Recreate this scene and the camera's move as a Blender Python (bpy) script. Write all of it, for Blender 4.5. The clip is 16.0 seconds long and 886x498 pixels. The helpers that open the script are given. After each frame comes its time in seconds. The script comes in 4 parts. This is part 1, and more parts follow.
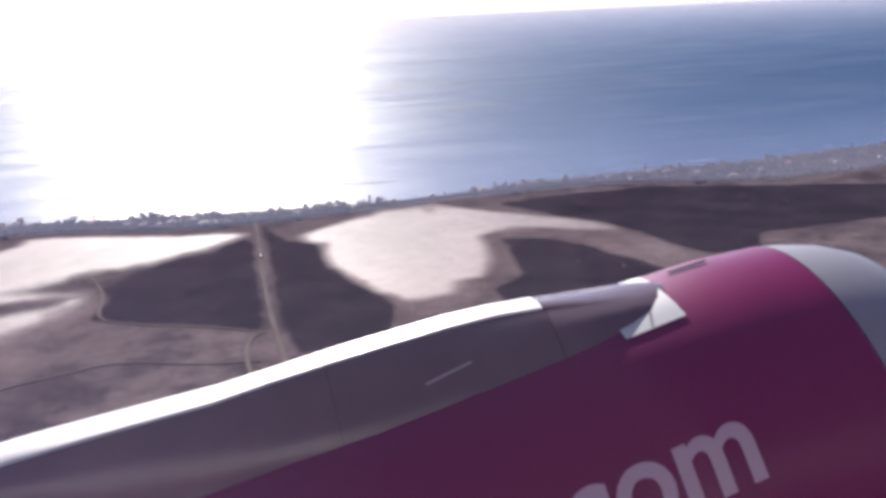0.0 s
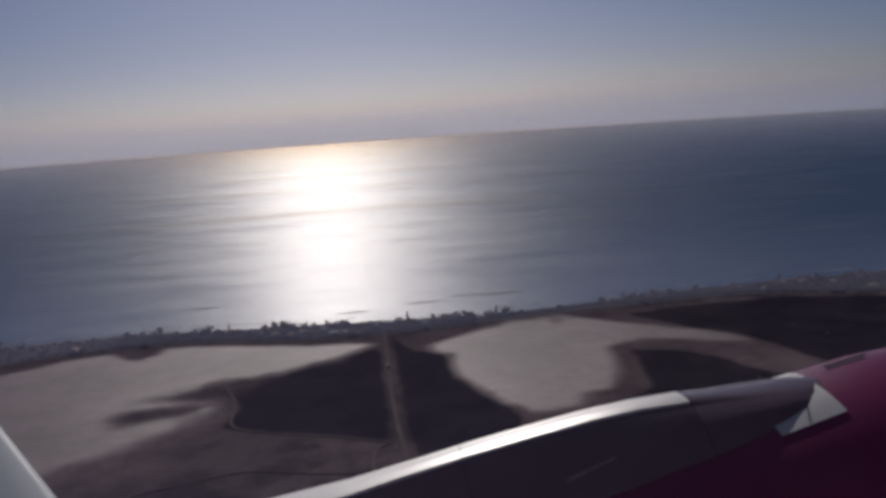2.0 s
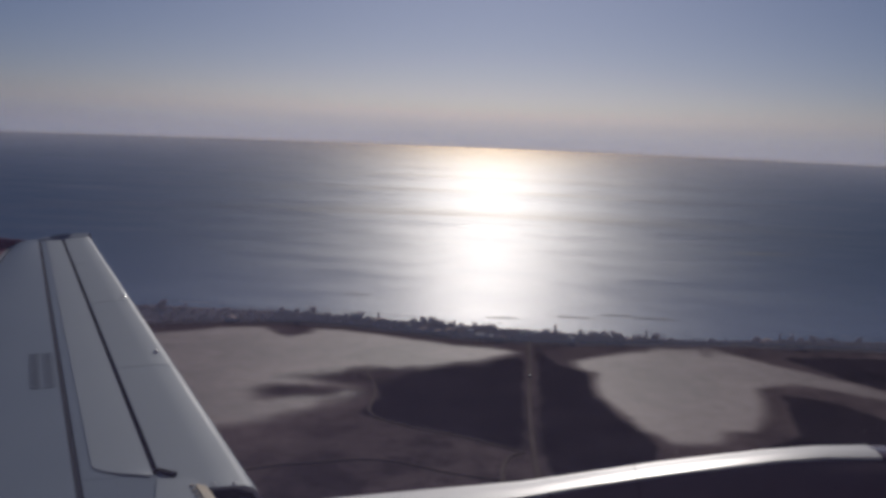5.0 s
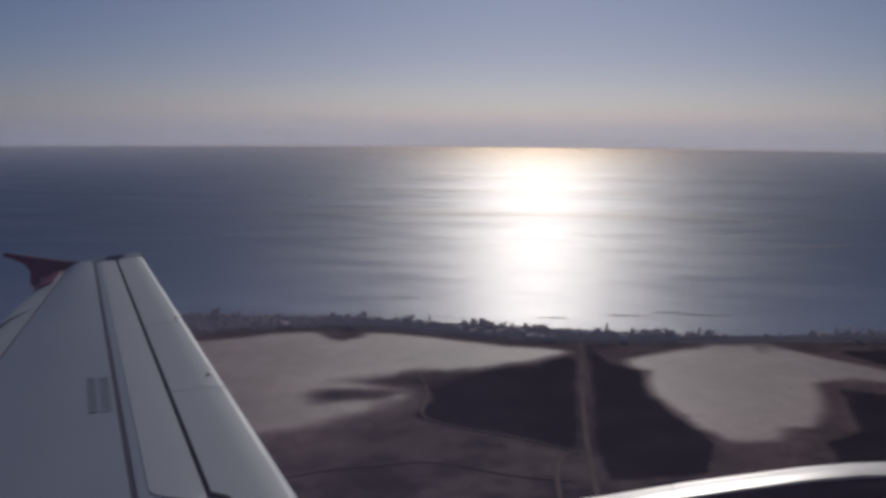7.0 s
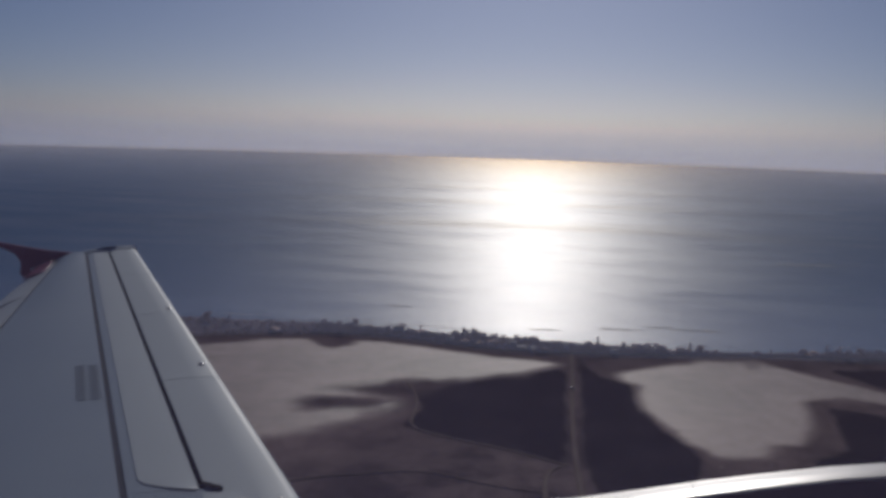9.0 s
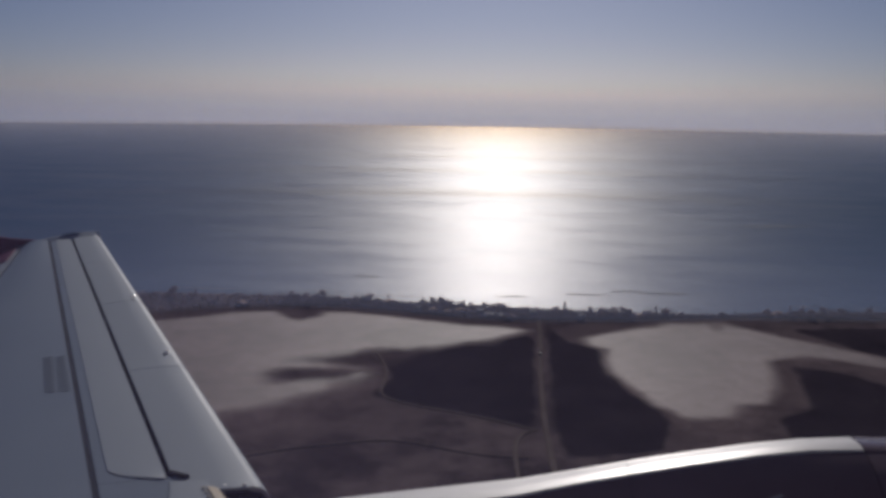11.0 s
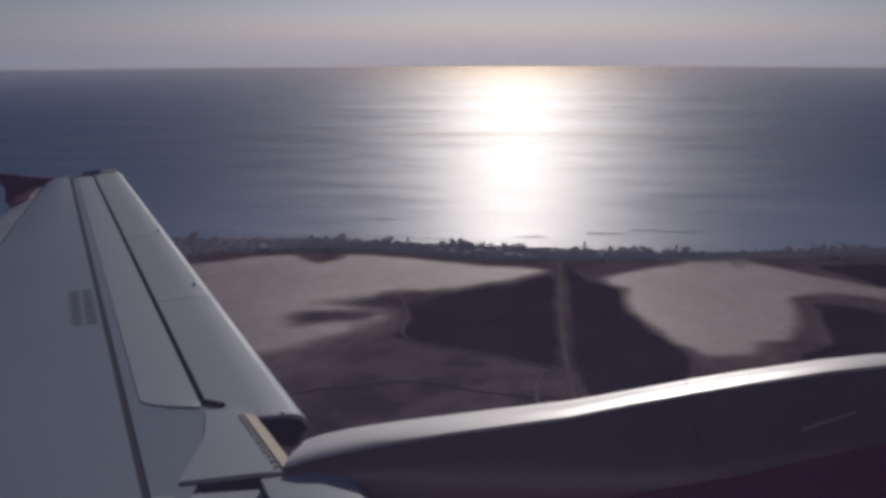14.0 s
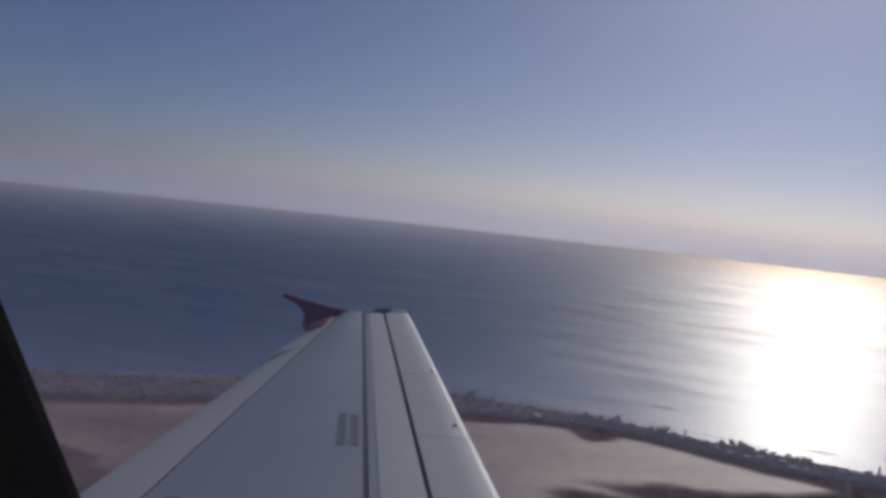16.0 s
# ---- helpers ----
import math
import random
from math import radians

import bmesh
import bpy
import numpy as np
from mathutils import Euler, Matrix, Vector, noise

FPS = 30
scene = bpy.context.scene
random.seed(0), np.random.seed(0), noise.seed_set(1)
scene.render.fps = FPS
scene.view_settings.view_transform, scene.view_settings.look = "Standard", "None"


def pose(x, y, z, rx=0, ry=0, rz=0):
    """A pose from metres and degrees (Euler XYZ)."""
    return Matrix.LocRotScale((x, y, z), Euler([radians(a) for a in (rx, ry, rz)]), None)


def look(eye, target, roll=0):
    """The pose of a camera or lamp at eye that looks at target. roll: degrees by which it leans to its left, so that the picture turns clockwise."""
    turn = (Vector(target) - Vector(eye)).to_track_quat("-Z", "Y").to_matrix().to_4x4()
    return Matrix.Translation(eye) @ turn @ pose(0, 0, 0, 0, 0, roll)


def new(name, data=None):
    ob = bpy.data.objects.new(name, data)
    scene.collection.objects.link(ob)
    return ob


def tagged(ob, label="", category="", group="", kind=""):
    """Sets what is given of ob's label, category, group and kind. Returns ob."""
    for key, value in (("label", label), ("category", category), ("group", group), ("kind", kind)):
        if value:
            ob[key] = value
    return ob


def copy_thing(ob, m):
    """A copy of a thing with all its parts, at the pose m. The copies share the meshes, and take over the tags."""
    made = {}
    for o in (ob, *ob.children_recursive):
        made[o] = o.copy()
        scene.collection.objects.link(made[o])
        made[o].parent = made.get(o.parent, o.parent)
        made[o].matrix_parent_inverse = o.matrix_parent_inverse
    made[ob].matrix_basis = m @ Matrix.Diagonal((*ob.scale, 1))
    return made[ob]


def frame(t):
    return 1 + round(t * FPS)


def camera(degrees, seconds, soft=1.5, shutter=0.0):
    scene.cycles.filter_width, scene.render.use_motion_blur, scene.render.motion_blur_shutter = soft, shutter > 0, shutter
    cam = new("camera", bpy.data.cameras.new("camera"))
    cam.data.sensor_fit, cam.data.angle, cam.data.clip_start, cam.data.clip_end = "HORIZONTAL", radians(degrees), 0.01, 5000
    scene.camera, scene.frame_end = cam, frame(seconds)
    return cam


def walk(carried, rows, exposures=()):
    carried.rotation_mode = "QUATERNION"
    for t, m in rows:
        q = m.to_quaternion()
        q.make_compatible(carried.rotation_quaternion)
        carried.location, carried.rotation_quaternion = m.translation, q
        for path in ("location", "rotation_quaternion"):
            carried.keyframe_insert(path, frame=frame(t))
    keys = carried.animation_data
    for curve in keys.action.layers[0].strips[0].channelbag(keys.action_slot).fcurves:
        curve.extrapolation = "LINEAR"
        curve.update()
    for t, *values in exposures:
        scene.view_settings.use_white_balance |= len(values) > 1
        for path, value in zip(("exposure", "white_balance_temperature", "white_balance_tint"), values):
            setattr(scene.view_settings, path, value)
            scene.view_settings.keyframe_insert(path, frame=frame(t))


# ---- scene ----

H = 150.0                     # height of the cabin above the plain
TILT, BANK = radians(9.67), radians(0.2)   # climb attitude of the airliner
SUN_AZ, SUN_EL = -3.0, 24.5   # degrees from +y, degrees above the horizon

# ---------------------------------------------------------------- camera
cam = camera(44.47, 16.0, soft=4.0)
ROWS = [
    (0, 0.216, -0.072, 0.097, -9.39, -13.91, -2.77), (0.5, 0.204, -0.028, 0.153, -8.13, -12.12, -5.09),
    (1, 0.234, 0.014, 0.099, -4.10, -9.72, -4.72), (1.5, 0.208, 0.074, 0.025, -3.15, -8.05, -4.35),
    (2, 0.163, 0.019, -0.017, -2.94, -7.69, -3.96), (2.5, 0.167, 0.035, -0.023, -0.33, -7.40, -3.60),
    (3, 0.111, 0.023, -0.072, 0.80, -5.92, -2.10), (3.5, 0.131, -0.043, -0.044, 0.74, -6.32, -2.23),
    (4, -0.110, 0.080, -0.127, 2.60, -6.82, 1.50), (6.5, 0.081, -0.245, 0.187, 8.01, -7.18, 0.62),
    (7, 0.029, -0.170, 0.141, 7.97, -7.14, 0.42), (7.5, 0.042, -0.195, 0.160, 8.08, -7.29, 0.84),
    (8, 0.001, -0.208, 0.114, 7.95, -7.24, 2.01), (8.5, -0.055, -0.014, 0.023, 7.90, -7.14, 1.87),
    (9, -0.094, 0.078, -0.041, 7.61, -6.62, 1.90), (9.5, -0.114, 0.176, -0.093, 6.74, -5.72, 1.66),
    (10, 0.012, -0.133, -0.017, 5.76, -6.49, 1.77), (12.5, 0.039, -0.222, 0.232, 5.74, -9.16, -0.89),
    (13, -0.046, 0.004, 0.081, 5.33, -8.36, -1.20), (13.5, -0.124, 0.161, -0.032, 5.52, -9.58, -1.31),
    (14, -0.117, 0.046, -0.033, 6.78, -11.32, -0.19), (14.5, -0.094, -0.015, -0.006, 11.96, -10.64, -0.29),
    (15, -0.127, 0.062, -0.068, 16.59, -8.06, 1.77), (15.5, -0.103, 0.095, -0.108, 20.25, -5.44, 3.47),
    (16, -0.020, 0.051, -0.153, 22.32, -2.90, 6.29),
]
walk(cam, [(t, pose(x, y, H + z, 90 + pitch, 0, yaw) @ pose(0, 0, 0, 0, 0, roll))
           for t, x, y, z, yaw, pitch, roll in ROWS],
     [(t, e - 1.317, kelvin, tint) for t, e, kelvin, tint in (
         (0, 2.2, 5070, 20), (0.5, 1.48, 5070, 20), (1.0, 0.55, 5050, 20), (1.5, 0.1, 5050, 20), (2.0, -0.08, 5050, 20), (2.5, -0.03, 5040, 19), (3.0, -0.06, 5030, 18), (8.0, -0.06, 5020, 18),
         (9.5, 0.0, 4960, 16), (10.0, -0.12, 4980, 17), (12.5, 0.02, 5050, 20), (14.0, -0.02, 5070, 20), (14.5, 0.18, 5070, 20), (15.0, 0.2, 5070, 19), (15.5, 0.28, 5070, 19), (16, 0.30, 5070, 18))])

# ---------------------------------------------------------------- light
world = bpy.data.worlds.new("sky")
scene.world = world
world.use_nodes = True
wn = world.node_tree.nodes
sky = wn.new("ShaderNodeTexSky")
sky.sky_type, sky.sun_disc = "NISHITA", False
sky.sun_elevation, sky.sun_rotation = radians(SUN_EL), radians(SUN_AZ)
sky.air_density, sky.dust_density, sky.ozone_density, sky.altitude = 0.55, 1.4, 1.5, 800
world.node_tree.links.new(sky.outputs[0], wn["Background"].inputs[0])
wn["Background"].inputs[1].default_value = 0.0445
sun = new("sun", bpy.data.lights.new("sun", "SUN"))
sun.data.energy, sun.data.angle, sun.data.color = 4.85, radians(0.53), (1.0, 0.805, 0.535)
az, el = radians(SUN_AZ), radians(SUN_EL)
sun_way = Vector((math.sin(az) * math.cos(el), math.cos(az) * math.cos(el), math.sin(el)))
sun.matrix_world = look(sun_way * 400 + Vector((0, 0, H)), (0, 0, H))


# ---------------------------------------------------------------- materials
def material(name, colour, rough=0.5, metal=0.0, vary=0.1, scale=1.0, fine=12.0, bump=0.0, coat=0.0, spec=0.5, second=None):
    """A surface with stains (scale) and grain (fine), cycles per metre, in object space."""
    m = bpy.data.materials.new(name)
    m.use_nodes = True
    n, l = m.node_tree.nodes, m.node_tree.links
    b = n["Principled BSDF"]
    tc = n.new("ShaderNodeTexCoord")
    big, small = n.new("ShaderNodeTexNoise"), n.new("ShaderNodeTexNoise")
    big.inputs["Scale"].default_value, small.inputs["Scale"].default_value = scale, fine
    big.inputs["Detail"].default_value, small.inputs["Detail"].default_value = 5, 3
    for q in (big, small):
        l.new(tc.outputs["Object"], q.inputs["Vector"])
    add = n.new("ShaderNodeMath")
    add.operation = "MULTIPLY_ADD"
    add.inputs[1].default_value = 0.35
    l.new(small.outputs[0], add.inputs[0])
    l.new(big.outputs[0], add.inputs[2])
    ramp = n.new("ShaderNodeMapRange")
    ramp.inputs["From Min"].default_value, ramp.inputs["From Max"].default_value = 0.4, 0.95
    l.new(add.outputs[0], ramp.inputs["Value"])
    mix = n.new("ShaderNodeMix")
    mix.data_type = "RGBA"
    c2 = second or [c * (1 + vary) for c in colour]
    mix.inputs[6].default_value = [c * (1 - vary) for c in colour] + [1]
    mix.inputs[7].default_value = list(c2) + [1]
    l.new(ramp.outputs[0], mix.inputs[0])
    l.new(mix.outputs[2], b.inputs["Base Color"])
    rr = n.new("ShaderNodeMapRange")
    rr.inputs["To Min"].default_value, rr.inputs["To Max"].default_value = rough * 0.85, min(1, rough * 1.2)
    l.new(add.outputs[0], rr.inputs["Value"])
    l.new(rr.outputs[0], b.inputs["Roughness"])
    b.inputs["Metallic"].default_value = metal
    b.inputs["Coat Weight"].default_value = coat
    b.inputs["Specular IOR Level"].default_value = spec
    if bump:
        bp = n.new("ShaderNodeBump")
        bp.inputs["Distance"].default_value = bump
        bp.inputs["Strength"].default_value = 0.5
        l.new(add.outputs[0], bp.inputs["Height"])
        l.new(bp.outputs[0], b.inputs["Normal"])
    return m


wing_paint = material("wing_grey_paint", (0.236, 0.288, 0.360), 0.42, 0, 0.08, 0.5, 9, 0.0006, spec=0.68)
slat_paint = material("slat_light_paint", (0.36, 0.415, 0.480), 0.58, 0, 0.05, 0.6, 9, 0.0005)
flap_paint = material("flap_paint", (0.45, 0.485, 0.50), 0.42, 0, 0.08, 0.7, 9, 0.0006)
gap_dark = material("dark_gap", (0.018, 0.018, 0.022), 0.9, 0, 0.2, 2, 20, spec=0.05)
seal_dark = material("dark_sealant", (0.045, 0.055, 0.08), 0.8, 0, 0.2, 2, 20, spec=0.1)
magenta = material("magenta_gloss_paint", (0.220, 0.003, 0.098), 0.30, 0, 0.06, 0.8, 12, 0.0003, coat=0.0, spec=0.22)
fence_paint = material("fence_magenta_paint", (0.14, 0.007, 0.05), 0.4, 0, 0.08, 2, 12)
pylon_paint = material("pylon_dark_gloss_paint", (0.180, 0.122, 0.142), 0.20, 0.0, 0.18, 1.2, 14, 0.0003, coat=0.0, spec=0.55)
ridge_paint_lit = material("pylon_pale_ridge_paint_lit", (0.72, 0.70, 0.67), 0.35, 0, 0.10, 1.2, 14, 0.0003, spec=1.0)
white_plate = material("white_plate", (0.78, 0.78, 0.76), 0.35, 0, 0.05, 3, 20)
bare_metal = material("dull_lip_metal", (0.42, 0.41, 0.43), 0.42, 0.35, 0.06, 1.5, 20, 0.0004)
pale_letter = material("pale_letter_film", (0.64, 0.48, 0.58), 0.4, 0, 0.04, 4, 20)
stencil_pale = material("faded_stencil", (0.38, 0.33, 0.35), 0.5, 0, 0.1, 6, 30)
rivet_white = material("cream_rivet_paint", (0.80, 0.74, 0.58), 0.5, 0, 0.05, 4, 30)
seal_cream = material("cream_sealant", (0.62, 0.52, 0.36), 0.6, 0, 0.12, 4, 30)
mark_grey = material("grey_stencil", (0.195, 0.240, 0.300), 0.5, 0, 0.1, 6, 30)
hull_white = material("white_hull_paint", (0.5, 0.5, 0.51), 0.35, 0, 0.03, 0.4, 8)
rust_mark = material("scuffed_brown_metal", (0.19, 0.155, 0.15), 0.7, 0.2, 0.3, 9, 40)
cabin_plastic = material("cabin_plastic", (0.28, 0.27, 0.295), 0.6, 0, 0.05, 4, 40, 0.0002)
lens_glass = material("polished_screw_metal", (0.92, 0.91, 0.88), 0.30, 1.0, 0.03, 6, 30)
track_dust = material("pale_dirt_road", (0.19, 0.158, 0.148), 0.9, 0, 0.2, 0.05, 0.6, 0.05, spec=0.0)
bark = material("bark", (0.10, 0.075, 0.055), 0.9, 0, 0.2, 2, 12, 0.02, spec=0.2)


def foliage(name, colour, glow):
    """Leaves: dull upper side, light passing through from behind."""
    m = material(name, colour, 0.85, 0, 0.35, 0.3, 2.0, 0.1, spec=0.0)
    n, l = m.node_tree.nodes, m.node_tree.links
    thin, mix = n.new("ShaderNodeBsdfTranslucent"), n.new("ShaderNodeMixShader")
    thin.inputs["Color"].default_value = (*glow, 1)
    mix.inputs[0].default_value = 0.72
    l.new(n["Principled BSDF"].outputs[0], mix.inputs[1])
    l.new(thin.outputs[0], mix.inputs[2])
    l.new(mix.outputs[0], n["Material Output"].inputs["Surface"])
    return m


leaf_a = foliage("dark_foliage", (0.20, 0.18, 0.18), (0.62, 0.53, 0.52))
leaf_b = foliage("dusty_foliage", (0.22, 0.19, 0.19), (0.50, 0.42, 0.40))
plaster = material("white_plaster", (0.34, 0.32, 0.30), 0.8, 0, 0.08, 0.4, 6)
roof_tile = material("faded_roof_tile", (0.30, 0.17, 0.12), 0.8, 0, 0.15, 0.6, 5)
pane_dark = material("dark_window_glass", (0.03, 0.035, 0.045), 0.12, 0, 0.1, 2, 9)


def node_math(n, l, op, a, b=None):
    q = n.new("ShaderNodeMath")
    q.operation = op
    for i, v in enumerate((a, b)):
        if v is None:
            continue
        if isinstance(v, (int, float)):
            q.inputs[i].default_value = v
        else:
            l.new(v, q.inputs[i])
    return q.outputs[0]


def noise_out(n, l, vec, scale, detail=5.0, rough=0.55):
    q = n.new("ShaderNodeTexNoise")
    q.inputs["Scale"].default_value, q.inputs["Detail"].default_value, q.inputs["Roughness"].default_value = scale, detail, rough
    l.new(vec, q.inputs["Vector"])
    return q.outputs[0]


def smooth(n, l, value, lo, hi):
    q = n.new("ShaderNodeMapRange")
    q.interpolation_type = "SMOOTHSTEP"
    q.inputs["From Min"].default_value, q.inputs["From Max"].default_value = lo, hi
    l.new(value, q.inputs["Value"])
    return q.outputs[0]


def blend(n, l, factor, a, b):
    q = n.new("ShaderNodeMix")
    q.data_type = "RGBA"
    l.new(factor, q.inputs[0])
    for i, v in ((6, a), (7, b)):
        if isinstance(v, tuple):
            q.inputs[i].default_value = (*v, 1)
        else:
            l.new(v, q.inputs[i])
    return q.outputs[2]


def plain_material():
    """Dry plain: brown scrub, dark fields, pale salt flats with ragged shores, sandy beach."""
    m = bpy.data.materials.new("dry_plain")
    m.use_nodes = True
    n, l = m.node_tree.nodes, m.node_tree.links
    b = n["Principled BSDF"]
    tc = n.new("ShaderNodeTexCoord")
    stretch = n.new("ShaderNodeMapping")
    stretch.inputs["Scale"].default_value = (0.9, 0.75, 1.0)
    stretch.inputs["Rotation"].default_value = (0, 0, radians(-12))
    l.new(tc.outputs["Object"], stretch.inputs["Vector"])
    v = stretch.outputs[0]

    def attr(name):
        q = n.new("ShaderNodeAttribute")
        q.attribute_name = name
        return q.outputs["Fac"]
    wide, mid, fine = noise_out(n, l, v, 0.008), noise_out(n, l, v, 0.045, 6), noise_out(n, l, tc.outputs["Object"], 0.5, 4)
    # shore distance made ragged
    rag = node_math(n, l, "MULTIPLY_ADD", mid, 46.0)
    rag.node.inputs[2].default_value = -23.0
    rag2 = node_math(n, l, "MULTIPLY_ADD", wide, 60.0)
    l.new(node_math(n, l, "ADD", rag, -30.0), rag2.node.inputs[2])
    finger_map = n.new("ShaderNodeMapping")
    finger_map.inputs["Scale"].default_value = (1.0, 0.6, 1.0)
    finger_map.inputs["Rotation"].default_value = (0, 0, radians(-6))
    l.new(tc.outputs["Object"], finger_map.inputs["Vector"])
    finger = node_math(n, l, "MULTIPLY_ADD", noise_out(n, l, finger_map.outputs[0], 0.024, 7, 0.6), 150.0)
    finger.node.inputs[2].default_value = -68.0
    loose = attr("ragged")
    salt_d = node_math(n, l, "ADD", attr("salt"), node_math(n, l, "MULTIPLY", node_math(n, l, "ADD", rag2, finger), loose))
    salt_s = node_math(n, l, "DIVIDE", salt_d, node_math(n, l, "MULTIPLY_ADD", loose, 8.0))
    salt_s.node.inputs[1].links[0].from_node.inputs[2].default_value = 0.7
    salt = smooth(n, l, salt_s, -4.0, 4.5)
    damp = smooth(n, l, salt_s, -34.0, 8.0)
    patch = noise_out(n, l, v, 0.026, 8, 0.68)
    scrub = blend(n, l, smooth(n, l, patch, 0.38, 0.62), (0.080, 0.063, 0.076), (0.185, 0.146, 0.154))
    pale = node_math(n, l, "MULTIPLY", smooth(n, l, wide, 0.5, 0.66), smooth(n, l, mid, 0.42, 0.6))
    scrub = blend(n, l, node_math(n, l, "MULTIPLY", pale, 0.8), scrub, (0.215, 0.170, 0.170))
    field = smooth(n, l, node_math(n, l, "ADD", attr("field"), node_math(n, l, "MULTIPLY", rag, 0.25)), -2.0, 3.0)
    shore = blend(n, l, mid, (0.105, 0.079, 0.089), (0.205, 0.159, 0.161))
    col = blend(n, l, node_math(n, l, "MULTIPLY", damp, 0.85), scrub, shore)
    silt = smooth(n, l, node_math(n, l, "ADD", attr("silt"), node_math(n, l, "ADD", node_math(n, l, "MULTIPLY", rag, 0.35), node_math(n, l, "MULTIPLY", finger, 0.10))), -7.0, 9.0)
    col = blend(n, l, node_math(n, l, "MULTIPLY", silt, 0.9), col, blend(n, l, smooth(n, l, patch, 0.3, 0.7), (0.135, 0.105, 0.115), (0.255, 0.199, 0.204)))
    verge = smooth(n, l, attr("strip"), -2.0, 4.0)
    col = blend(n, l, verge, col, blend(n, l, smooth(n, l, patch, 0.36, 0.66), (0.058, 0.047, 0.060), (0.150, 0.121, 0.131)))
    col = blend(n, l, field, col, blend(n, l, smooth(n, l, patch, 0.35, 0.68), (0.032, 0.026, 0.038), (0.054, 0.043, 0.058)))
    streak_map = n.new("ShaderNodeMapping")
    streak_map.inputs["Scale"].default_value = (0.8, 0.55, 1.0)
    streak_map.inputs["Rotation"].default_value = (0, 0, radians(-22))
    l.new(tc.outputs["Object"], streak_map.inputs["Vector"])
    streak = noise_out(n, l, streak_map.outputs[0], 0.018, 8, 0.6)
    crust = blend(n, l, smooth(n, l, streak, 0.32, 0.72), (0.215, 0.164, 0.171), (0.360, 0.283, 0.283))
    centre = blend(n, l, smooth(n, l, streak, 0.30, 0.70), (0.150, 0.115, 0.126), (0.235, 0.181, 0.192))
    crust = blend(n, l, node_math(n, l, "MULTIPLY", smooth(n, l, node_math(n, l, "ADD", attr("salt"), node_math(n, l, "MULTIPLY", rag2, 0.6)), 0.0, 46.0), 0.85), crust, centre)
    col = blend(n, l, salt, col, crust)
    mud = smooth(n, l, node_math(n, l, "ADD", attr("mud"), node_math(n, l, "ADD", node_math(n, l, "MULTIPLY", rag, 0.22), node_math(n, l, "MULTIPLY", finger, 0.06))), -7.0, 6.0)
    col = blend(n, l, node_math(n, l, "MULTIPLY", mud, 0.85), col, blend(n, l, smooth(n, l, patch, 0.34, 0.68), (0.088, 0.068, 0.078), (0.160, 0.124, 0.132)))
    col = blend(n, l, smooth(n, l, node_math(n, l, "ADD", attr("beach"), node_math(n, l, "MULTIPLY", rag, 0.2)), -2.0, 3.0), col, (0.220, 0.172, 0.154))
    tint = n.new("ShaderNodeMix")
    tint.data_type, tint.blend_type = "RGBA", "MULTIPLY"
    tint.inputs[0].default_value = 0.75
    l.new(col, tint.inputs[6])
    grey = n.new("ShaderNodeMapRange")
    grey.inputs["To Min"].default_value, grey.inputs["To Max"].default_value = 0.5, 1.5
    l.new(node_math(n, l, "MULTIPLY_ADD", node_math(n, l, "ADD", noise_out(n, l, v, 0.11, 6, 0.7), -0.5), 1.1), grey.inputs["Value"])
    l.new(fine, grey.inputs["Value"].links[0].from_node.inputs[2])
    l.new(grey.outputs[0], tint.inputs[7])
    l.new(tint.outputs[2], b.inputs["Base Color"])
    rough = n.new("ShaderNodeMapRange")
    rough.inputs["To Min"].default_value, rough.inputs["To Max"].default_value = 0.95, 0.62
    l.new(salt, rough.inputs["Value"])
    l.new(rough.outputs[0], b.inputs["Roughness"])
    gloss = n.new("ShaderNodeMapRange")
    gloss.inputs["To Min"].default_value, gloss.inputs["To Max"].default_value = 0.0, 0.13
    l.new(salt, gloss.inputs["Value"])
    l.new(gloss.outputs[0], b.inputs["Specular IOR Level"])
    bp = n.new("ShaderNodeBump")
    bp.inputs["Distance"].default_value, bp.inputs["Strength"].default_value = 0.4, 0.25
    l.new(fine, bp.inputs["Height"])
    l.new(bp.outputs[0], b.inputs["Normal"])
    return m


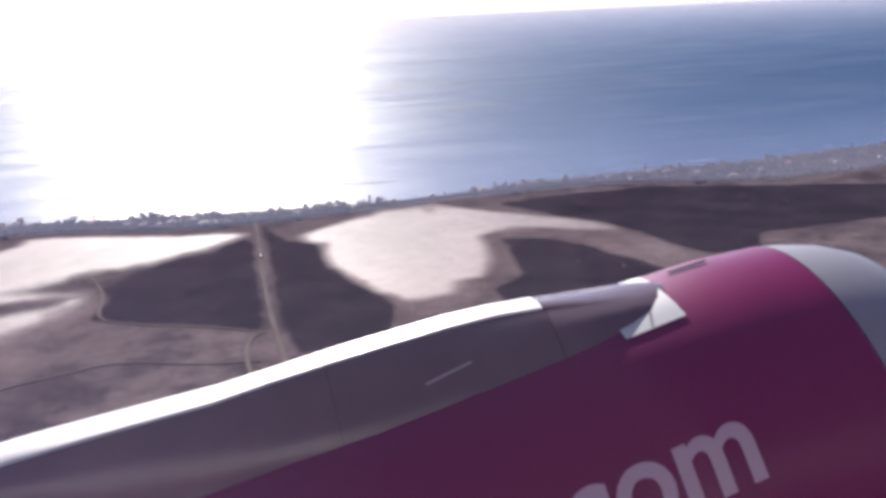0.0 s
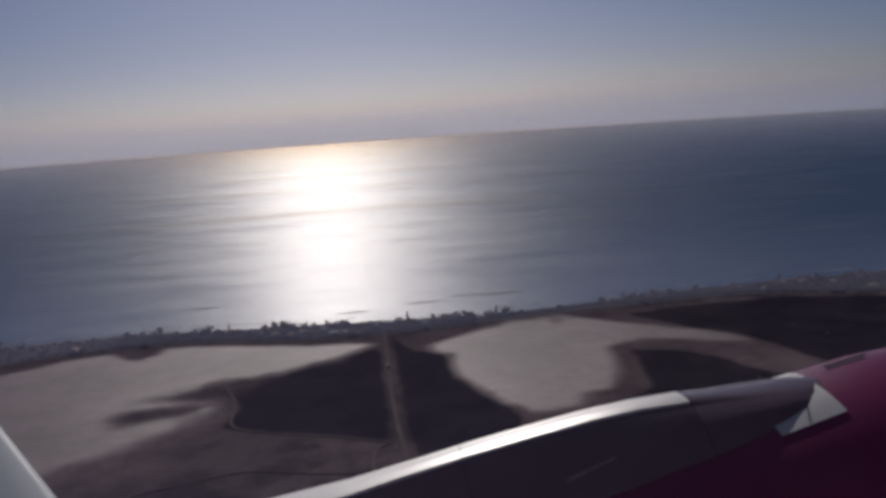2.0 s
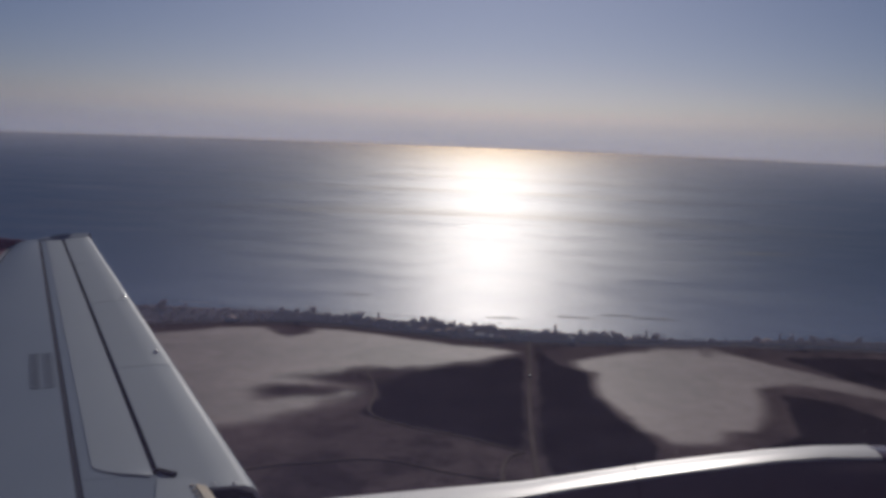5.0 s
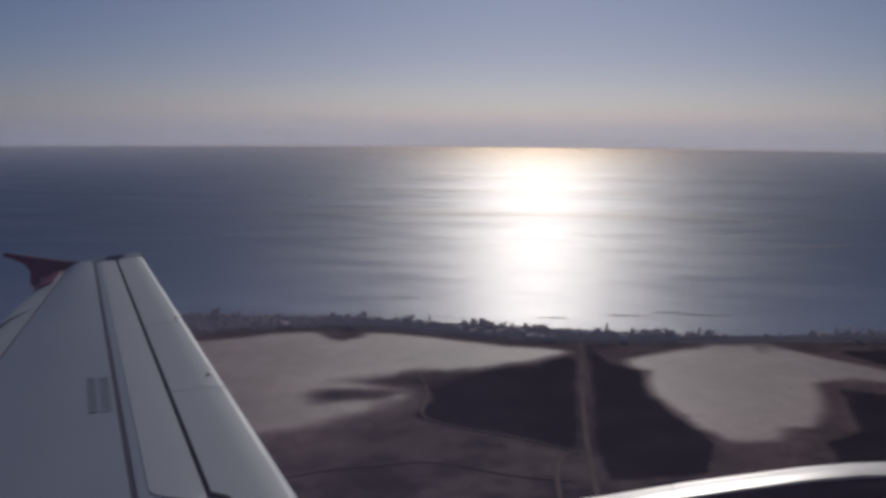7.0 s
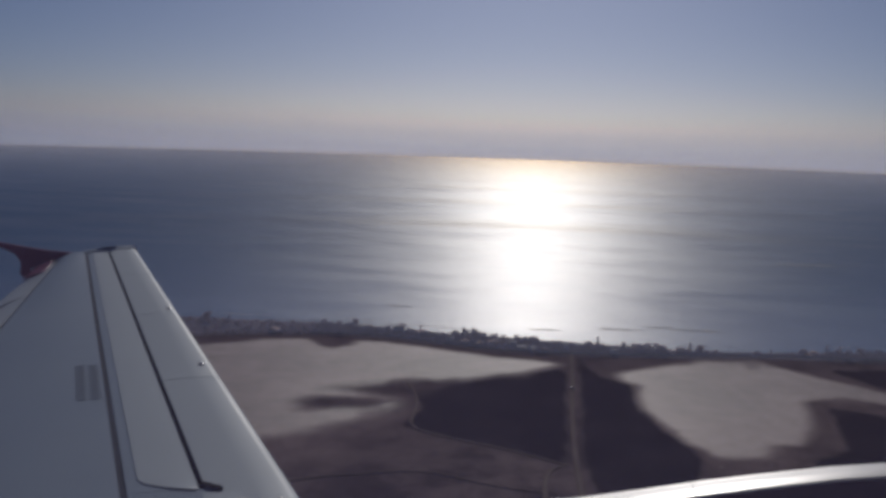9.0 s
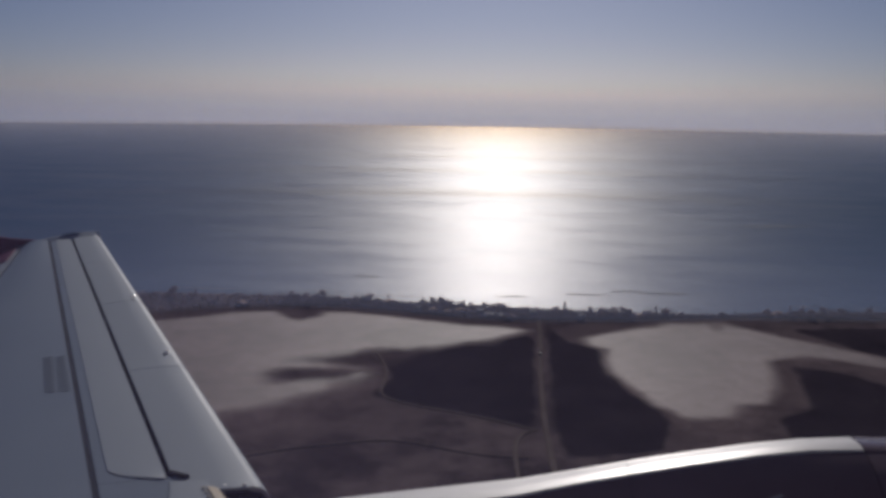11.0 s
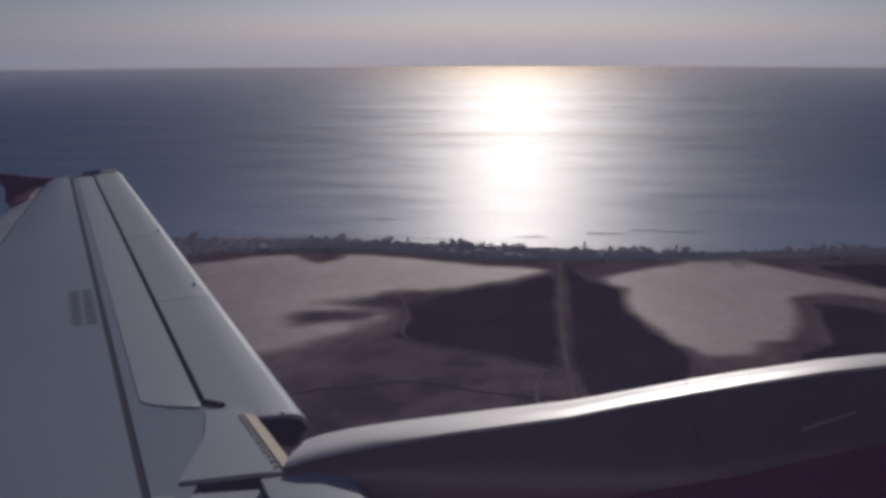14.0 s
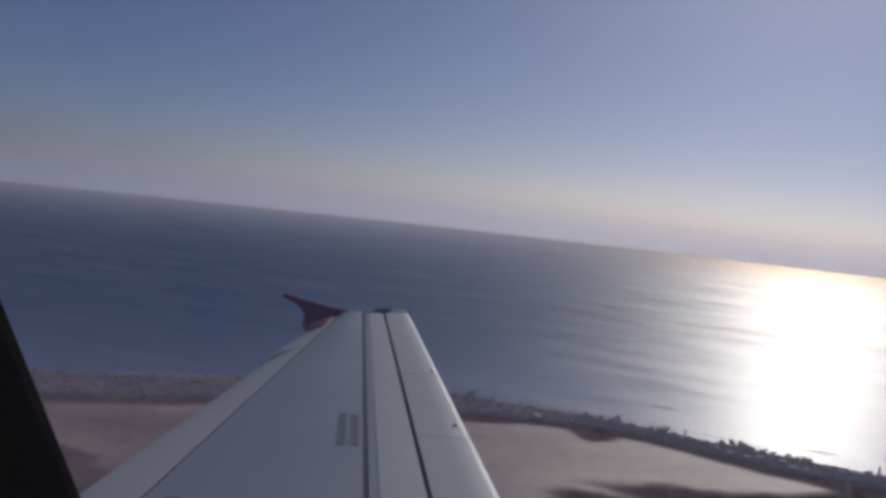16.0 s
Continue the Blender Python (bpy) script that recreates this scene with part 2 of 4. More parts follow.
def sea_material():
    """Open water under a breeze: wind ripple as gloss, swell and slicks as relief."""
    m = bpy.data.materials.new("sea_water")
    m.use_nodes = True
    n, l = m.node_tree.nodes, m.node_tree.links
    b = n["Principled BSDF"]
    tc = n.new("ShaderNodeTexCoord")
    mp = n.new("ShaderNodeMapping")
    mp.inputs["Scale"].default_value = (0.40, 1.0, 1.0)
    l.new(tc.outputs["Object"], mp.inputs["Vector"])
    v = mp.outputs[0]
    slick, swell, chop = noise_out(n, l, v, 0.012, 8, 0.62), noise_out(n, l, v, 0.035, 3), noise_out(n, l, tc.outputs["Object"], 0.16, 6, 0.6)
    col = blend(n, l, smooth(n, l, slick, 0.35, 0.65), (0.009, 0.052, 0.142), (0.016, 0.071, 0.178))
    l.new(col, b.inputs["Base Color"])
    r = n.new("ShaderNodeMapRange")
    r.inputs["From Min"].default_value, r.inputs["From Max"].default_value = 0.3, 0.7
    r.inputs["To Min"].default_value, r.inputs["To Max"].default_value = 0.28, 0.44
    l.new(slick, r.inputs["Value"])
    l.new(r.outputs[0], b.inputs["Roughness"])
    b.inputs["IOR"].default_value = 1.33
    b.inputs["Specular IOR Level"].default_value = 0.13
    b.inputs["Coat Weight"].default_value, b.inputs["Coat Roughness"].default_value, b.inputs["Coat IOR"].default_value = 0.03, 0.46, 1.33
    h = node_math(n, l, "MULTIPLY_ADD", chop, 0.5)
    l.new(swell, h.node.inputs[2])
    bp = n.new("ShaderNodeBump")
    bp.inputs["Distance"].default_value, bp.inputs["Strength"].default_value = 2.2, 0.22
    l.new(h, bp.inputs["Height"])
    l.new(bp.outputs[0], b.inputs["Normal"])
    return m


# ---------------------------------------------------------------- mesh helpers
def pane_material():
    """Clear acrylic with a violet film added to paint a veil of stray light."""
    m = bpy.data.materials.new("veiled_window_acrylic")
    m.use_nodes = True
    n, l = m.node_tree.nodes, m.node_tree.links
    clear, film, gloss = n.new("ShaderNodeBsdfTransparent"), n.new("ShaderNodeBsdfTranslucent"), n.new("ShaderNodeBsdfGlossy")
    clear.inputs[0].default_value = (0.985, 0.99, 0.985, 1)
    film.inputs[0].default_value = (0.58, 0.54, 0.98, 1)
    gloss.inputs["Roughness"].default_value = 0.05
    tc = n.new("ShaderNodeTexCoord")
    # the painted veil grows toward the rear and lifts the dark tones there
    veil_amount = n.new("ShaderNodeMapRange")
    veil_amount.inputs["From Min"].default_value, veil_amount.inputs["From Max"].default_value = 0.30, -0.12
    veil_amount.inputs["To Min"].default_value, veil_amount.inputs["To Max"].default_value = 0.0040, 0.0200
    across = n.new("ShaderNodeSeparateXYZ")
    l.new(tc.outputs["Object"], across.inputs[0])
    veil_along = node_math(n, l, "MULTIPLY_ADD", noise_out(n, l, tc.outputs["Object"], 3.0, 3), 0.12)
    l.new(across.outputs["X"], veil_along.node.inputs[2])
    l.new(veil_along, veil_amount.inputs["Value"])
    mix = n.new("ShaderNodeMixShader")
    l.new(veil_amount.outputs[0], mix.inputs[0])
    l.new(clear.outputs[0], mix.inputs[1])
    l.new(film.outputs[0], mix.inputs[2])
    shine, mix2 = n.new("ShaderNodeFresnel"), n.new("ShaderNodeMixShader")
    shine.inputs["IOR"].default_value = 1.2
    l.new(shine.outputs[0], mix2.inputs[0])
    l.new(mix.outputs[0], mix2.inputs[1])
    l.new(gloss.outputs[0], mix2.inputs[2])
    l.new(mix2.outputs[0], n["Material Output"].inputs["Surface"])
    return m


def part(name, bm, mat, parent=None, label="", smoothed=True):
    """Link a bmesh as one mesh object under a thing or a part."""
    me = bpy.data.meshes.new(name)
    bmesh.ops.recalc_face_normals(bm, faces=bm.faces)
    bm.to_mesh(me)
    bm.free()
    for mm in (mat if isinstance(mat, (list, tuple)) else [mat]):
        me.materials.append(mm)
    if smoothed:
        for p in me.polygons:
            p.use_smooth = True
        me.set_sharp_from_angle(angle=radians(35))
    ob = new(name, me)
    if parent:
        ob.parent = parent
    if label:
        ob["label"] = label
    return ob


def loft(rings, closed=True, caps=True):
    """A skin through rings of equal length."""
    bm = bmesh.new()
    vs = [[bm.verts.new(p) for p in r] for r in rings]
    k = len(rings[0])
    for a, b in zip(vs, vs[1:]):
        for i in range(k if closed else k - 1):
            j = (i + 1) % k
            bm.faces.new((a[i], a[j], b[j], b[i]))
    if caps and closed:
        bm.faces.new(vs[0])
        bm.faces.new(vs[-1])
    return bm


def box(bm, c, s, rot=None):
    m = Matrix.Translation(c) @ (rot or Matrix()) @ Matrix.Diagonal((*s, 1))
    bmesh.ops.create_cube(bm, size=1, matrix=m)


def empty(name):
    ob = new(name)
    ob.empty_display_size = 0.2
    return ob


def inside_distance(outline, x, y):
    """Signed distance to a closed outline, positive inside; x and y may be arrays."""
    x, y = np.asarray(x, float), np.asarray(y, float)
    best, inn = np.full(x.shape, 1e9), np.zeros(x.shape, bool)
    for (ax, ay), (bx, by) in zip(outline, outline[1:] + outline[:1]):
        dx, dy = bx - ax, by - ay
        s = np.clip(((x - ax) * dx + (y - ay) * dy) / (dx * dx + dy * dy), 0, 1)
        best = np.minimum(best, np.hypot(x - ax - s * dx, y - ay - s * dy))
        if ay != by:
            inn ^= ((ay > y) != (by > y)) & (x < ax + (y - ay) / (by - ay) * dx)
    return np.where(inn, best, -best)


def along(line, x):
    """Height of a polyline over x."""
    return float(np.interp(x, [p[0] for p in line], [p[1] for p in line]))


# ---------------------------------------------------------------- land and sea
COAST = [(-4378, -1399), (-1449, -57), (-917, 280), (-700, 440), (-600, 515), (-520, 582), (-470, 632), (-424, 688), (-396, 707), (-351, 738), (-301, 766), (-258, 771), (-212, 776), (-164, 777),
         (-99, 764), (-58, 760), (-18, 757), (22, 753), (60, 749), (83, 751), (110, 753), (138, 761), (178, 774), (202, 780), (283, 792), (386, 800), (620, 850), (1000, 950), (1660, 1198), (4153, 1862)]
SHORE_ROAD = [(-900, 170), (-640, 402), (-540, 465), (-470, 518), (-420, 568), (-392, 603), (-370, 618), (-329, 646), (-299, 667), (-277, 683), (-245, 708), (-194, 725), (-158, 730), (-134, 729), (-93, 716), (-53, 706),
              (-16, 706), (21, 710), (58, 715), (95, 725), (130, 733), (162, 736), (200, 742), (259, 745), (310, 724), (362, 712), (480, 730), (700, 790)]
BIG_FLAT = [(-720, 250), (-620, 380), (-540, 440), (-470, 490), (-405, 556), (-367, 608), (-330, 632), (-283, 653), (-257, 668), (-225, 692), (-216, 704), (-186, 713), (-175, 695), (-164, 687), (-155, 701), (-152, 718), (-136, 719),
            (-115, 713), (-91, 704), (-72, 698), (-52, 692), (-30, 690), (-13, 682), (-37, 651), (-61, 632), (-79, 618), (-93, 618), (-111, 606), (-142, 584), (-107, 570), (-146, 561), (-147, 550), (-140, 537), (-101, 557), (-111, 528),
            (-126, 498), (-149, 483), (-167, 464), (-181, 456), (-199, 451), (-201, 436), (-219, 429), (-240, 433), (-254, 426), (-277, 426), (-301, 420), (-322, 413), (-341, 420), (-350, 434), (-382, 440), (-470, 390), (-600, 250)]
SMALL_FLAT = [(19, 663), (34, 680), (57, 698), (79, 713), (107, 718), (108, 701), (113, 720), (129, 707), (143, 690), (165, 673), (185, 651), (204, 628), (206, 612), (194, 612), (172, 630), (150, 640), (127, 624), (126, 603), (114, 556), (107, 534), (92, 530), (88, 510), (69, 501), (63, 504), (60, 512),
              (52, 520), (44, 547), (34, 584), (34, 637), (23, 649)]
# paler silt: a curving arm and a foot of the small flat, the fringe of the big one
ARM = [(133, 681), (162, 673), (183, 650), (203, 628), (211, 601), (222, 563), (232, 536), (262, 522), (270, 470), (225, 470), (212, 500), (195, 543), (182, 583), (163, 618), (136, 629)]
FOOT = [(57, 512), (78, 528), (101, 528), (97, 487), (109, 457), (94, 424), (42, 421), (44, 451), (59, 478)]
FRINGE = [(-13, 684), (-37, 655), (-61, 634), (-93, 622), (-142, 590), (-155, 500), (-190, 455), (-205, 430), (-170, 415), (-120, 450), (-95, 490), (-92, 520), (-86, 552), (-94, 586), (-86, 604), (-60, 624)]
DARK_FIELD = [(-13, 668), (-36, 647), (-60, 624), (-84, 606), (-91, 586), (-83, 553), (-87, 518), (-75, 509), (-49, 498), (-26, 490), (-11, 477), (-5, 474), (-8, 657)]
EAST_FIELD = [(-2, 703), (11, 657), (30, 640), (33, 584), (43, 540), (55, 516), (58, 490), (49, 453), (7, 435), (3, 476), (-1, 657)]
FAR_FIELD = [(135, 614), (163, 603), (181, 570), (202, 514), (190, 475), (139, 459), (107, 450), (109, 508), (129, 529), (133, 571)]
NORTH_FIELD = [(156, 712), (199, 725), (273, 728), (362, 696), (520, 640), (500, 590), (332, 577), (282, 570), (263, 535), (234, 536), (222, 568), (213, 609), (204, 633), (184, 659)]
WEST_FIELD = [(-298, 413), (-276, 421), (-253, 421), (-239, 427), (-218, 422), (-224, 399), (-212, 365), (-226, 353), (-269, 357)]


# dark wet mud that reaches into the large salt flat
TONGUES = (
    [(-149, 547), (-147, 560), (-128, 566), (-108, 560), (-90, 567), (-86, 545), (-116, 538), (-140, 538)],
    [(-150, 575), (-135, 595), (-118, 608), (-93, 620), (-66, 624), (-87, 579), (-106, 577), (-126, 579)],
    [(-119, 638), (-104, 666), (-89, 691), (-53, 699), (-19, 700), (-30, 684), (-51, 681), (-72, 675), (-79, 659), (-62, 647), (-30, 656), (-34, 640), (-60, 625), (-80, 622), (-99, 626)],
)


def coastline(x):
    return along(COAST, x) + 5 * noise.noise((x * 0.02, 3.1, 0)) + 2 * noise.noise((x * 0.11, 7.7, 0))


def land_height(x, y):
    d = along(COAST, x) - y
    dune = max(0.0, 1 - abs(d - 26) / 26) * 1.6
    return dune + 0.5 * noise.noise((x * 0.01, y * 0.01, 0)) * (1 if d > 10 else d / 10)


def build_land():
    xs = [-4800, -3500, -2500, -1800, -1400, -1100, -980] + list(np.arange(-900, -460, 9.0)) + list(np.arange(-460, 300, 4.5)) + list(np.arange(300, 721, 9.0)) + [800, 950, 1200, 1600, 2200, 3000, 4000, 4800]
    vs = [-1, -0.6, -0.3, -0.12] + list(np.linspace(0, 1, 130))
    verts, faces, beach, strip = [], [], [], []
    for x in xs:
        c = coastline(x)
        road_y = along(SHORE_ROAD, x)
        y0 = min(220.0, c - 300)
        for v in vs:
            y = y0 + (c - y0) * v if v >= 0 else y0 + (4800 + y0) * v
            verts.append((x, y, land_height(x, y) if v < 1 else -1.4))
            beach.append(5 - abs(c - y - 4))
            strip.append(min(y - road_y, c - 6 - y))
    px, py = np.array(verts)[:, 0], np.array(verts)[:, 1]
    d = {k: inside_distance(o, px, py) for k, o in (("big", BIG_FLAT), ("small", SMALL_FLAT), ("arm", ARM), ("foot", FOOT), ("fringe", FRINGE), ("dark", DARK_FIELD), ("east", EAST_FIELD), ("far", FAR_FIELD), ("north", NORTH_FIELD), ("west", WEST_FIELD))}
    big = d["big"]
    salt = np.maximum(big, d["small"])
    ragged = np.where(big > d["small"], 0.06 + 0.20 * np.clip((px + 235) / 90, 0, 1) * np.clip((700 - py) / 70, 0.15, 1), 0.10)
    silt = np.maximum(np.maximum(d["arm"], d["foot"]), d["fringe"])
    mud = np.max([inside_distance(o, px, py) for o in TONGUES], axis=0)
    field = np.max([d["dark"], d["east"], d["far"], d["north"], d["west"]], axis=0)
    k = len(vs)
    for i in range(len(xs) - 1):
        for j in range(k - 1):
            q = i * k + j
            faces.append((q, q + k, q + k + 1, q + 1))
    me = bpy.data.meshes.new("ground")
    me.from_pydata(verts, [], faces)
    for name, data in (("salt", salt), ("ragged", ragged), ("mud", mud), ("silt", silt), ("field", field), ("strip", strip), ("beach", beach)):
        me.attributes.new(name, "FLOAT", "POINT").data.foreach_set("value", np.asarray(data, np.float32))
    for p in me.polygons:
        p.use_smooth = True
    me.materials.append(plain_material())
    return tagged(new("ground", me), "dry brown coastal plain with pale salt flats", "ground", kind="structure")


ground = build_land()

bm = bmesh.new()
rim = [bm.verts.new((4900 * math.sin(a), 4900 * math.cos(a), -0.7)) for a in np.linspace(0, 2 * math.pi, 360, endpoint=False)]
bm.faces.new(rim)
tagged(part("water", bm, sea_material(), smoothed=False), "calm blue sea glittering in low sun", "sea", kind="structure")


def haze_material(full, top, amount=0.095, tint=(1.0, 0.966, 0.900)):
    """Painted haze on a sheet: clear at its foot, thickest at full, clear again above; its tint colours what lies
    behind.
    """
    m = bpy.data.materials.new("painted_haze")
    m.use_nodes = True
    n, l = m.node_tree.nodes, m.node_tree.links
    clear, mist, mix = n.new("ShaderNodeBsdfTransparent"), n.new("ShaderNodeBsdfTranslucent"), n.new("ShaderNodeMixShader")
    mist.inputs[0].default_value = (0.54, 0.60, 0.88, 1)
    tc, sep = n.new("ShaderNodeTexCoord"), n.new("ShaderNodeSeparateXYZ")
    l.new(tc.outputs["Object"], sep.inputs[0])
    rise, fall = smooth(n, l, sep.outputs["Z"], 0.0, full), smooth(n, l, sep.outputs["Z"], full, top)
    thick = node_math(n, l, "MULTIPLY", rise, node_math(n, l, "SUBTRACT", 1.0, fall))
    # tint put in below the horizon line to warm the sun glitter
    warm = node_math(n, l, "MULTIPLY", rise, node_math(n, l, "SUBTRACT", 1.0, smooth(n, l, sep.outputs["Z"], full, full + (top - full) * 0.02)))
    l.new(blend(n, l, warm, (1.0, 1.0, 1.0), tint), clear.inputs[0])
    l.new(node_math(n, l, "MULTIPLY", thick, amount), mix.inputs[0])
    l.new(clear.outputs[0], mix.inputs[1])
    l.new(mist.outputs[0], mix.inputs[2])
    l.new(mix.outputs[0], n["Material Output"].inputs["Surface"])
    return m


# sheets of painted haze, one behind the other, each reaching a little above the line of the horizon
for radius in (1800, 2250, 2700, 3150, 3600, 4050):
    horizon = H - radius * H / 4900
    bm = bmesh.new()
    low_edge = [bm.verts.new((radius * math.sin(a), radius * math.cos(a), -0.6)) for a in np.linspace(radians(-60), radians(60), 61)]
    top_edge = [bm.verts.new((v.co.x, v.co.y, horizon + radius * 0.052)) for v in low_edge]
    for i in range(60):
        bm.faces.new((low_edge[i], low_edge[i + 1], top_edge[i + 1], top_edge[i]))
    tagged(part("backdrop", bm, haze_material(horizon, horizon + radius * 0.050)), "sheet of painted pale haze before the far sea horizon", "haze", kind="structure")

# a sheet of painted haze that lightens the dark shore behind it
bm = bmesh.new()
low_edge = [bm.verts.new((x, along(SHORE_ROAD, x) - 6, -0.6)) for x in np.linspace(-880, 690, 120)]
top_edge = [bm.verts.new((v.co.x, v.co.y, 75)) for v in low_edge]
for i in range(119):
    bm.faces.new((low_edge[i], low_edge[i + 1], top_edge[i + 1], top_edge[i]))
tagged(part("backdrop", bm, haze_material(5.0, 72.0, 0.11, (1.0, 1.0, 1.0))), "sheet of painted pale haze in front of the shore", "haze", kind="structure")


def ribbon(name, line, width, mat, label, category, lift=0.12):
    """A road laid on the ground with a slightly raised crown."""
    pts = [Vector((*p, 0)) for p in line]
    fine = []
    for a, b in zip(pts, pts[1:]):
        k = max(2, int((b - a).length / 12))
        fine += [a.lerp(b, i / k) for i in range(k)]
    fine.append(pts[-1])
    for _ in range(3):
        fine = [fine[0]] + [(fine[i - 1] + 2 * fine[i] + fine[i + 1]) / 4 for i in range(1, len(fine) - 1)] + [fine[-1]]
    rings = []
    for i, p in enumerate(fine):
        d = (fine[min(i + 1, len(fine) - 1)] - fine[max(i - 1, 0)]).normalized()
        s = Vector((d.y, -d.x, 0))
        w = width * (1 + 0.25 * noise.noise((p.x * 0.05, p.y * 0.05, 1)))
        ring = []
        for u, up in ((-0.5, -0.5), (-0.42, 0.6), (0, 1.0), (0.42, 0.6), (0.5, -0.5)):
            q = p + s * w * u
            ring.append((q.x, q.y, land_height(q.x, q.y) + lift + 0.35 * up))
        rings.append(ring)
    return tagged(part(name, loft(rings, closed=False), mat), label, category, kind="structure")


ribbon("road", [(-7, 716), (-5, 656), (-4, 574), (-2, 510), (0, 475), (2, 445), (4, 419), (14, 304), (24, 205)], 2.7, track_dust, "straight pale dirt road across the plain", "road")
ribbon("road", SHORE_ROAD, 3.6, track_dust, "dusty shore road behind the beach trees", "road")
ribbon("path", [(-99, 606), (-90, 582), (-82, 553), (-88, 518), (-75, 509), (-49, 497), (-26, 490), (-12, 477), (-4, 474)], 1.8, track_dust, "narrow pale track round the dark field", "path")
ribbon("path", [(-4, 474), (-12, 472), (-14, 448), (-11, 415), (-4, 361)], 2.1, track_dust, "narrow pale track beside the road", "path")
ribbon("path", [(-127, 417), (-115, 427), (-103, 438), (-91, 437), (-77, 452), (-59, 451), (-43, 441), (-23, 435), (-7, 435)], 1.3, track_dust, "faint pale footpath winding over scrub", "path")
ribbon("path", [(3, 418), (-37, 371), (-67, 342)], 1.5, track_dust, "faint pale track leaving the dirt road", "path")

# ---------------------------------------------------------------- airliner
aircraft = tagged(empty("airliner"), "white and magenta passenger jet in climb over the coast", "airplane")
aircraft.matrix_world = Matrix.Translation((0, 0, H)) @ Matrix.Rotation(-TILT, 4, "Y") @ Matrix.Rotation(BANK, 4, "X")
TIP = 15.2


def lead(y):
    return -6.94 + 0.523 * (TIP - y)


def slat_line(y):
    return -7.36 + 0.513 * (TIP - y)


def spar_line(y):
    return -7.71 + 0.501 * (TIP - y)


def hinge(y):
    return -8.11 + 0.352 * (TIP - y)


def trail(y):
    return -8.55 + 0.303 * (TIP - y)


def skin(y):
    return -0.90 - 0.0864 * (TIP - y)


def slab(lines, y0, y1, steps=24, depth=0.16):
    """A curved panel across the span: lines are (x(y), drop) from front to rear, closed below."""
    rings = []
    for y in np.linspace(y0, y1, steps):
        top = [(f(y), y, skin(y) + d) for f, d in lines]
        low = [(x, yy, z - depth * k) for (x, yy, z), k in zip(reversed(top), [0.35] + [1] * (len(top) - 2) + [0.5])]
        rings.append(top + low)
    return loft(rings)


def between(f, g, s):
    return lambda y: f(y) * (1 - s) + g(y) * s


wing = part("wing", slab([(lambda y: spar_line(y) - 0.023, 0.012), (between(spar_line, hinge, 0.25), 0.03), (between(spar_line, hinge, 0.5), 0.035),
                          (between(spar_line, hinge, 0.75), 0.02), (lambda y: hinge(y) + 0.016, -0.012)], -0.6, TIP - 0.02, 34, 0.3), wing_paint, aircraft,
            "grey painted upper wing skin with faint streaks")
part("sealant_gap", slab([(lambda y: spar_line(y) + 0.04, 0.0), (spar_line, 0.0), (lambda y: spar_line(y) - 0.04, 0.0)], -0.6, TIP - 0.03, 8, 0.1), seal_dark, wing, "dark sealant along the front spar")
part("leading_edge_panel", slab([(lambda y: slat_line(y) - 0.015, -0.005), (between(slat_line, spar_line, 0.5), 0.004), (lambda y: spar_line(y) + 0.023, 0.006)], 5.66, TIP - 0.03, 20, 0.1),
     wing_paint, wing, "grey strip behind the slats")


def cover_rear(y):
    corner = max(0.0, 1 - (y - 5.64) / 0.24)
    return spar_line(y) + 0.10 + (slat_line(y) - spar_line(y) - 0.16) * corner ** 2.2


spans = [(5.64, 5.90, 12), (5.90, TIP - 0.03, 20)]
for a, b, k in spans:
    part("slat_cover", slab([(lambda y: slat_line(y) - 0.017, 0.000), (lambda y: slat_line(y) * 0.5 + cover_rear(y) * 0.5, 0.010), (cover_rear, 0.0105)], a, b, k, 0.02),
         slat_paint, wing, "pale cover panel with a rounded corner")
part("slat_well", slab([(lambda y: slat_line(y) + 0.06, -0.045), (slat_line, -0.04), (lambda y: slat_line(y) - 0.03, -0.03)], 5.66, TIP - 0.03, 8, 0.06), gap_dark, wing, "dark gap behind the slats")
cuts = [5.40, 7.9, 10.4, 12.85, TIP]
for a, b in zip(cuts, cuts[1:]):
    part("slat", slab([(lead, -0.10), (lambda y: lead(y) + 0.014, -0.080), (lambda y: lead(y) + 0.004, -0.052), (between(lead, slat_line, 0.05), -0.020), (between(lead, slat_line, 0.13), -0.006), (between(lead, slat_line, 0.45), 0.001),
                       (lambda y: slat_line(y) + 0.022, 0.0)], a + 0.006, b - 0.006, 10, 0.08), slat_paint, wing, "light painted leading edge slat")
part("hinge_gap", slab([(lambda y: hinge(y) + 0.03, -0.020), (lambda y: hinge(y) - 0.03, -0.024)], -0.6, 14.95, 8, 0.03), gap_dark, wing, "dark hinge gap")
# movable surfaces behind the hinge line
for name, a, b, droop, lab in (("aileron", 12.3, 14.9, 0.05, "pale aileron"), ("flap", 6.0, 12.29, 0.09, "long grey flap, slightly lowered"), ("flap", -0.6, 5.99, 0.09, "inner grey flap, slightly lowered")):
    part(name, slab([(lambda y: hinge(y) - 0.018, -0.016), (between(hinge, trail, 0.3), -0.03 - droop * 0.2), (between(hinge, trail, 0.7), -0.07 - droop * 0.6),
                     (trail, -0.12 - droop)], a, b - 0.01, 14, 0.07), flap_paint, wing, lab)


def lead_fixed(y):
    return -1.62 - 0.57 * (y - 4.6)


def mount_rear(y):
    return float(np.interp(y, (4.6, 5.2, 5.56), (-2.27, -2.31, -2.42)))


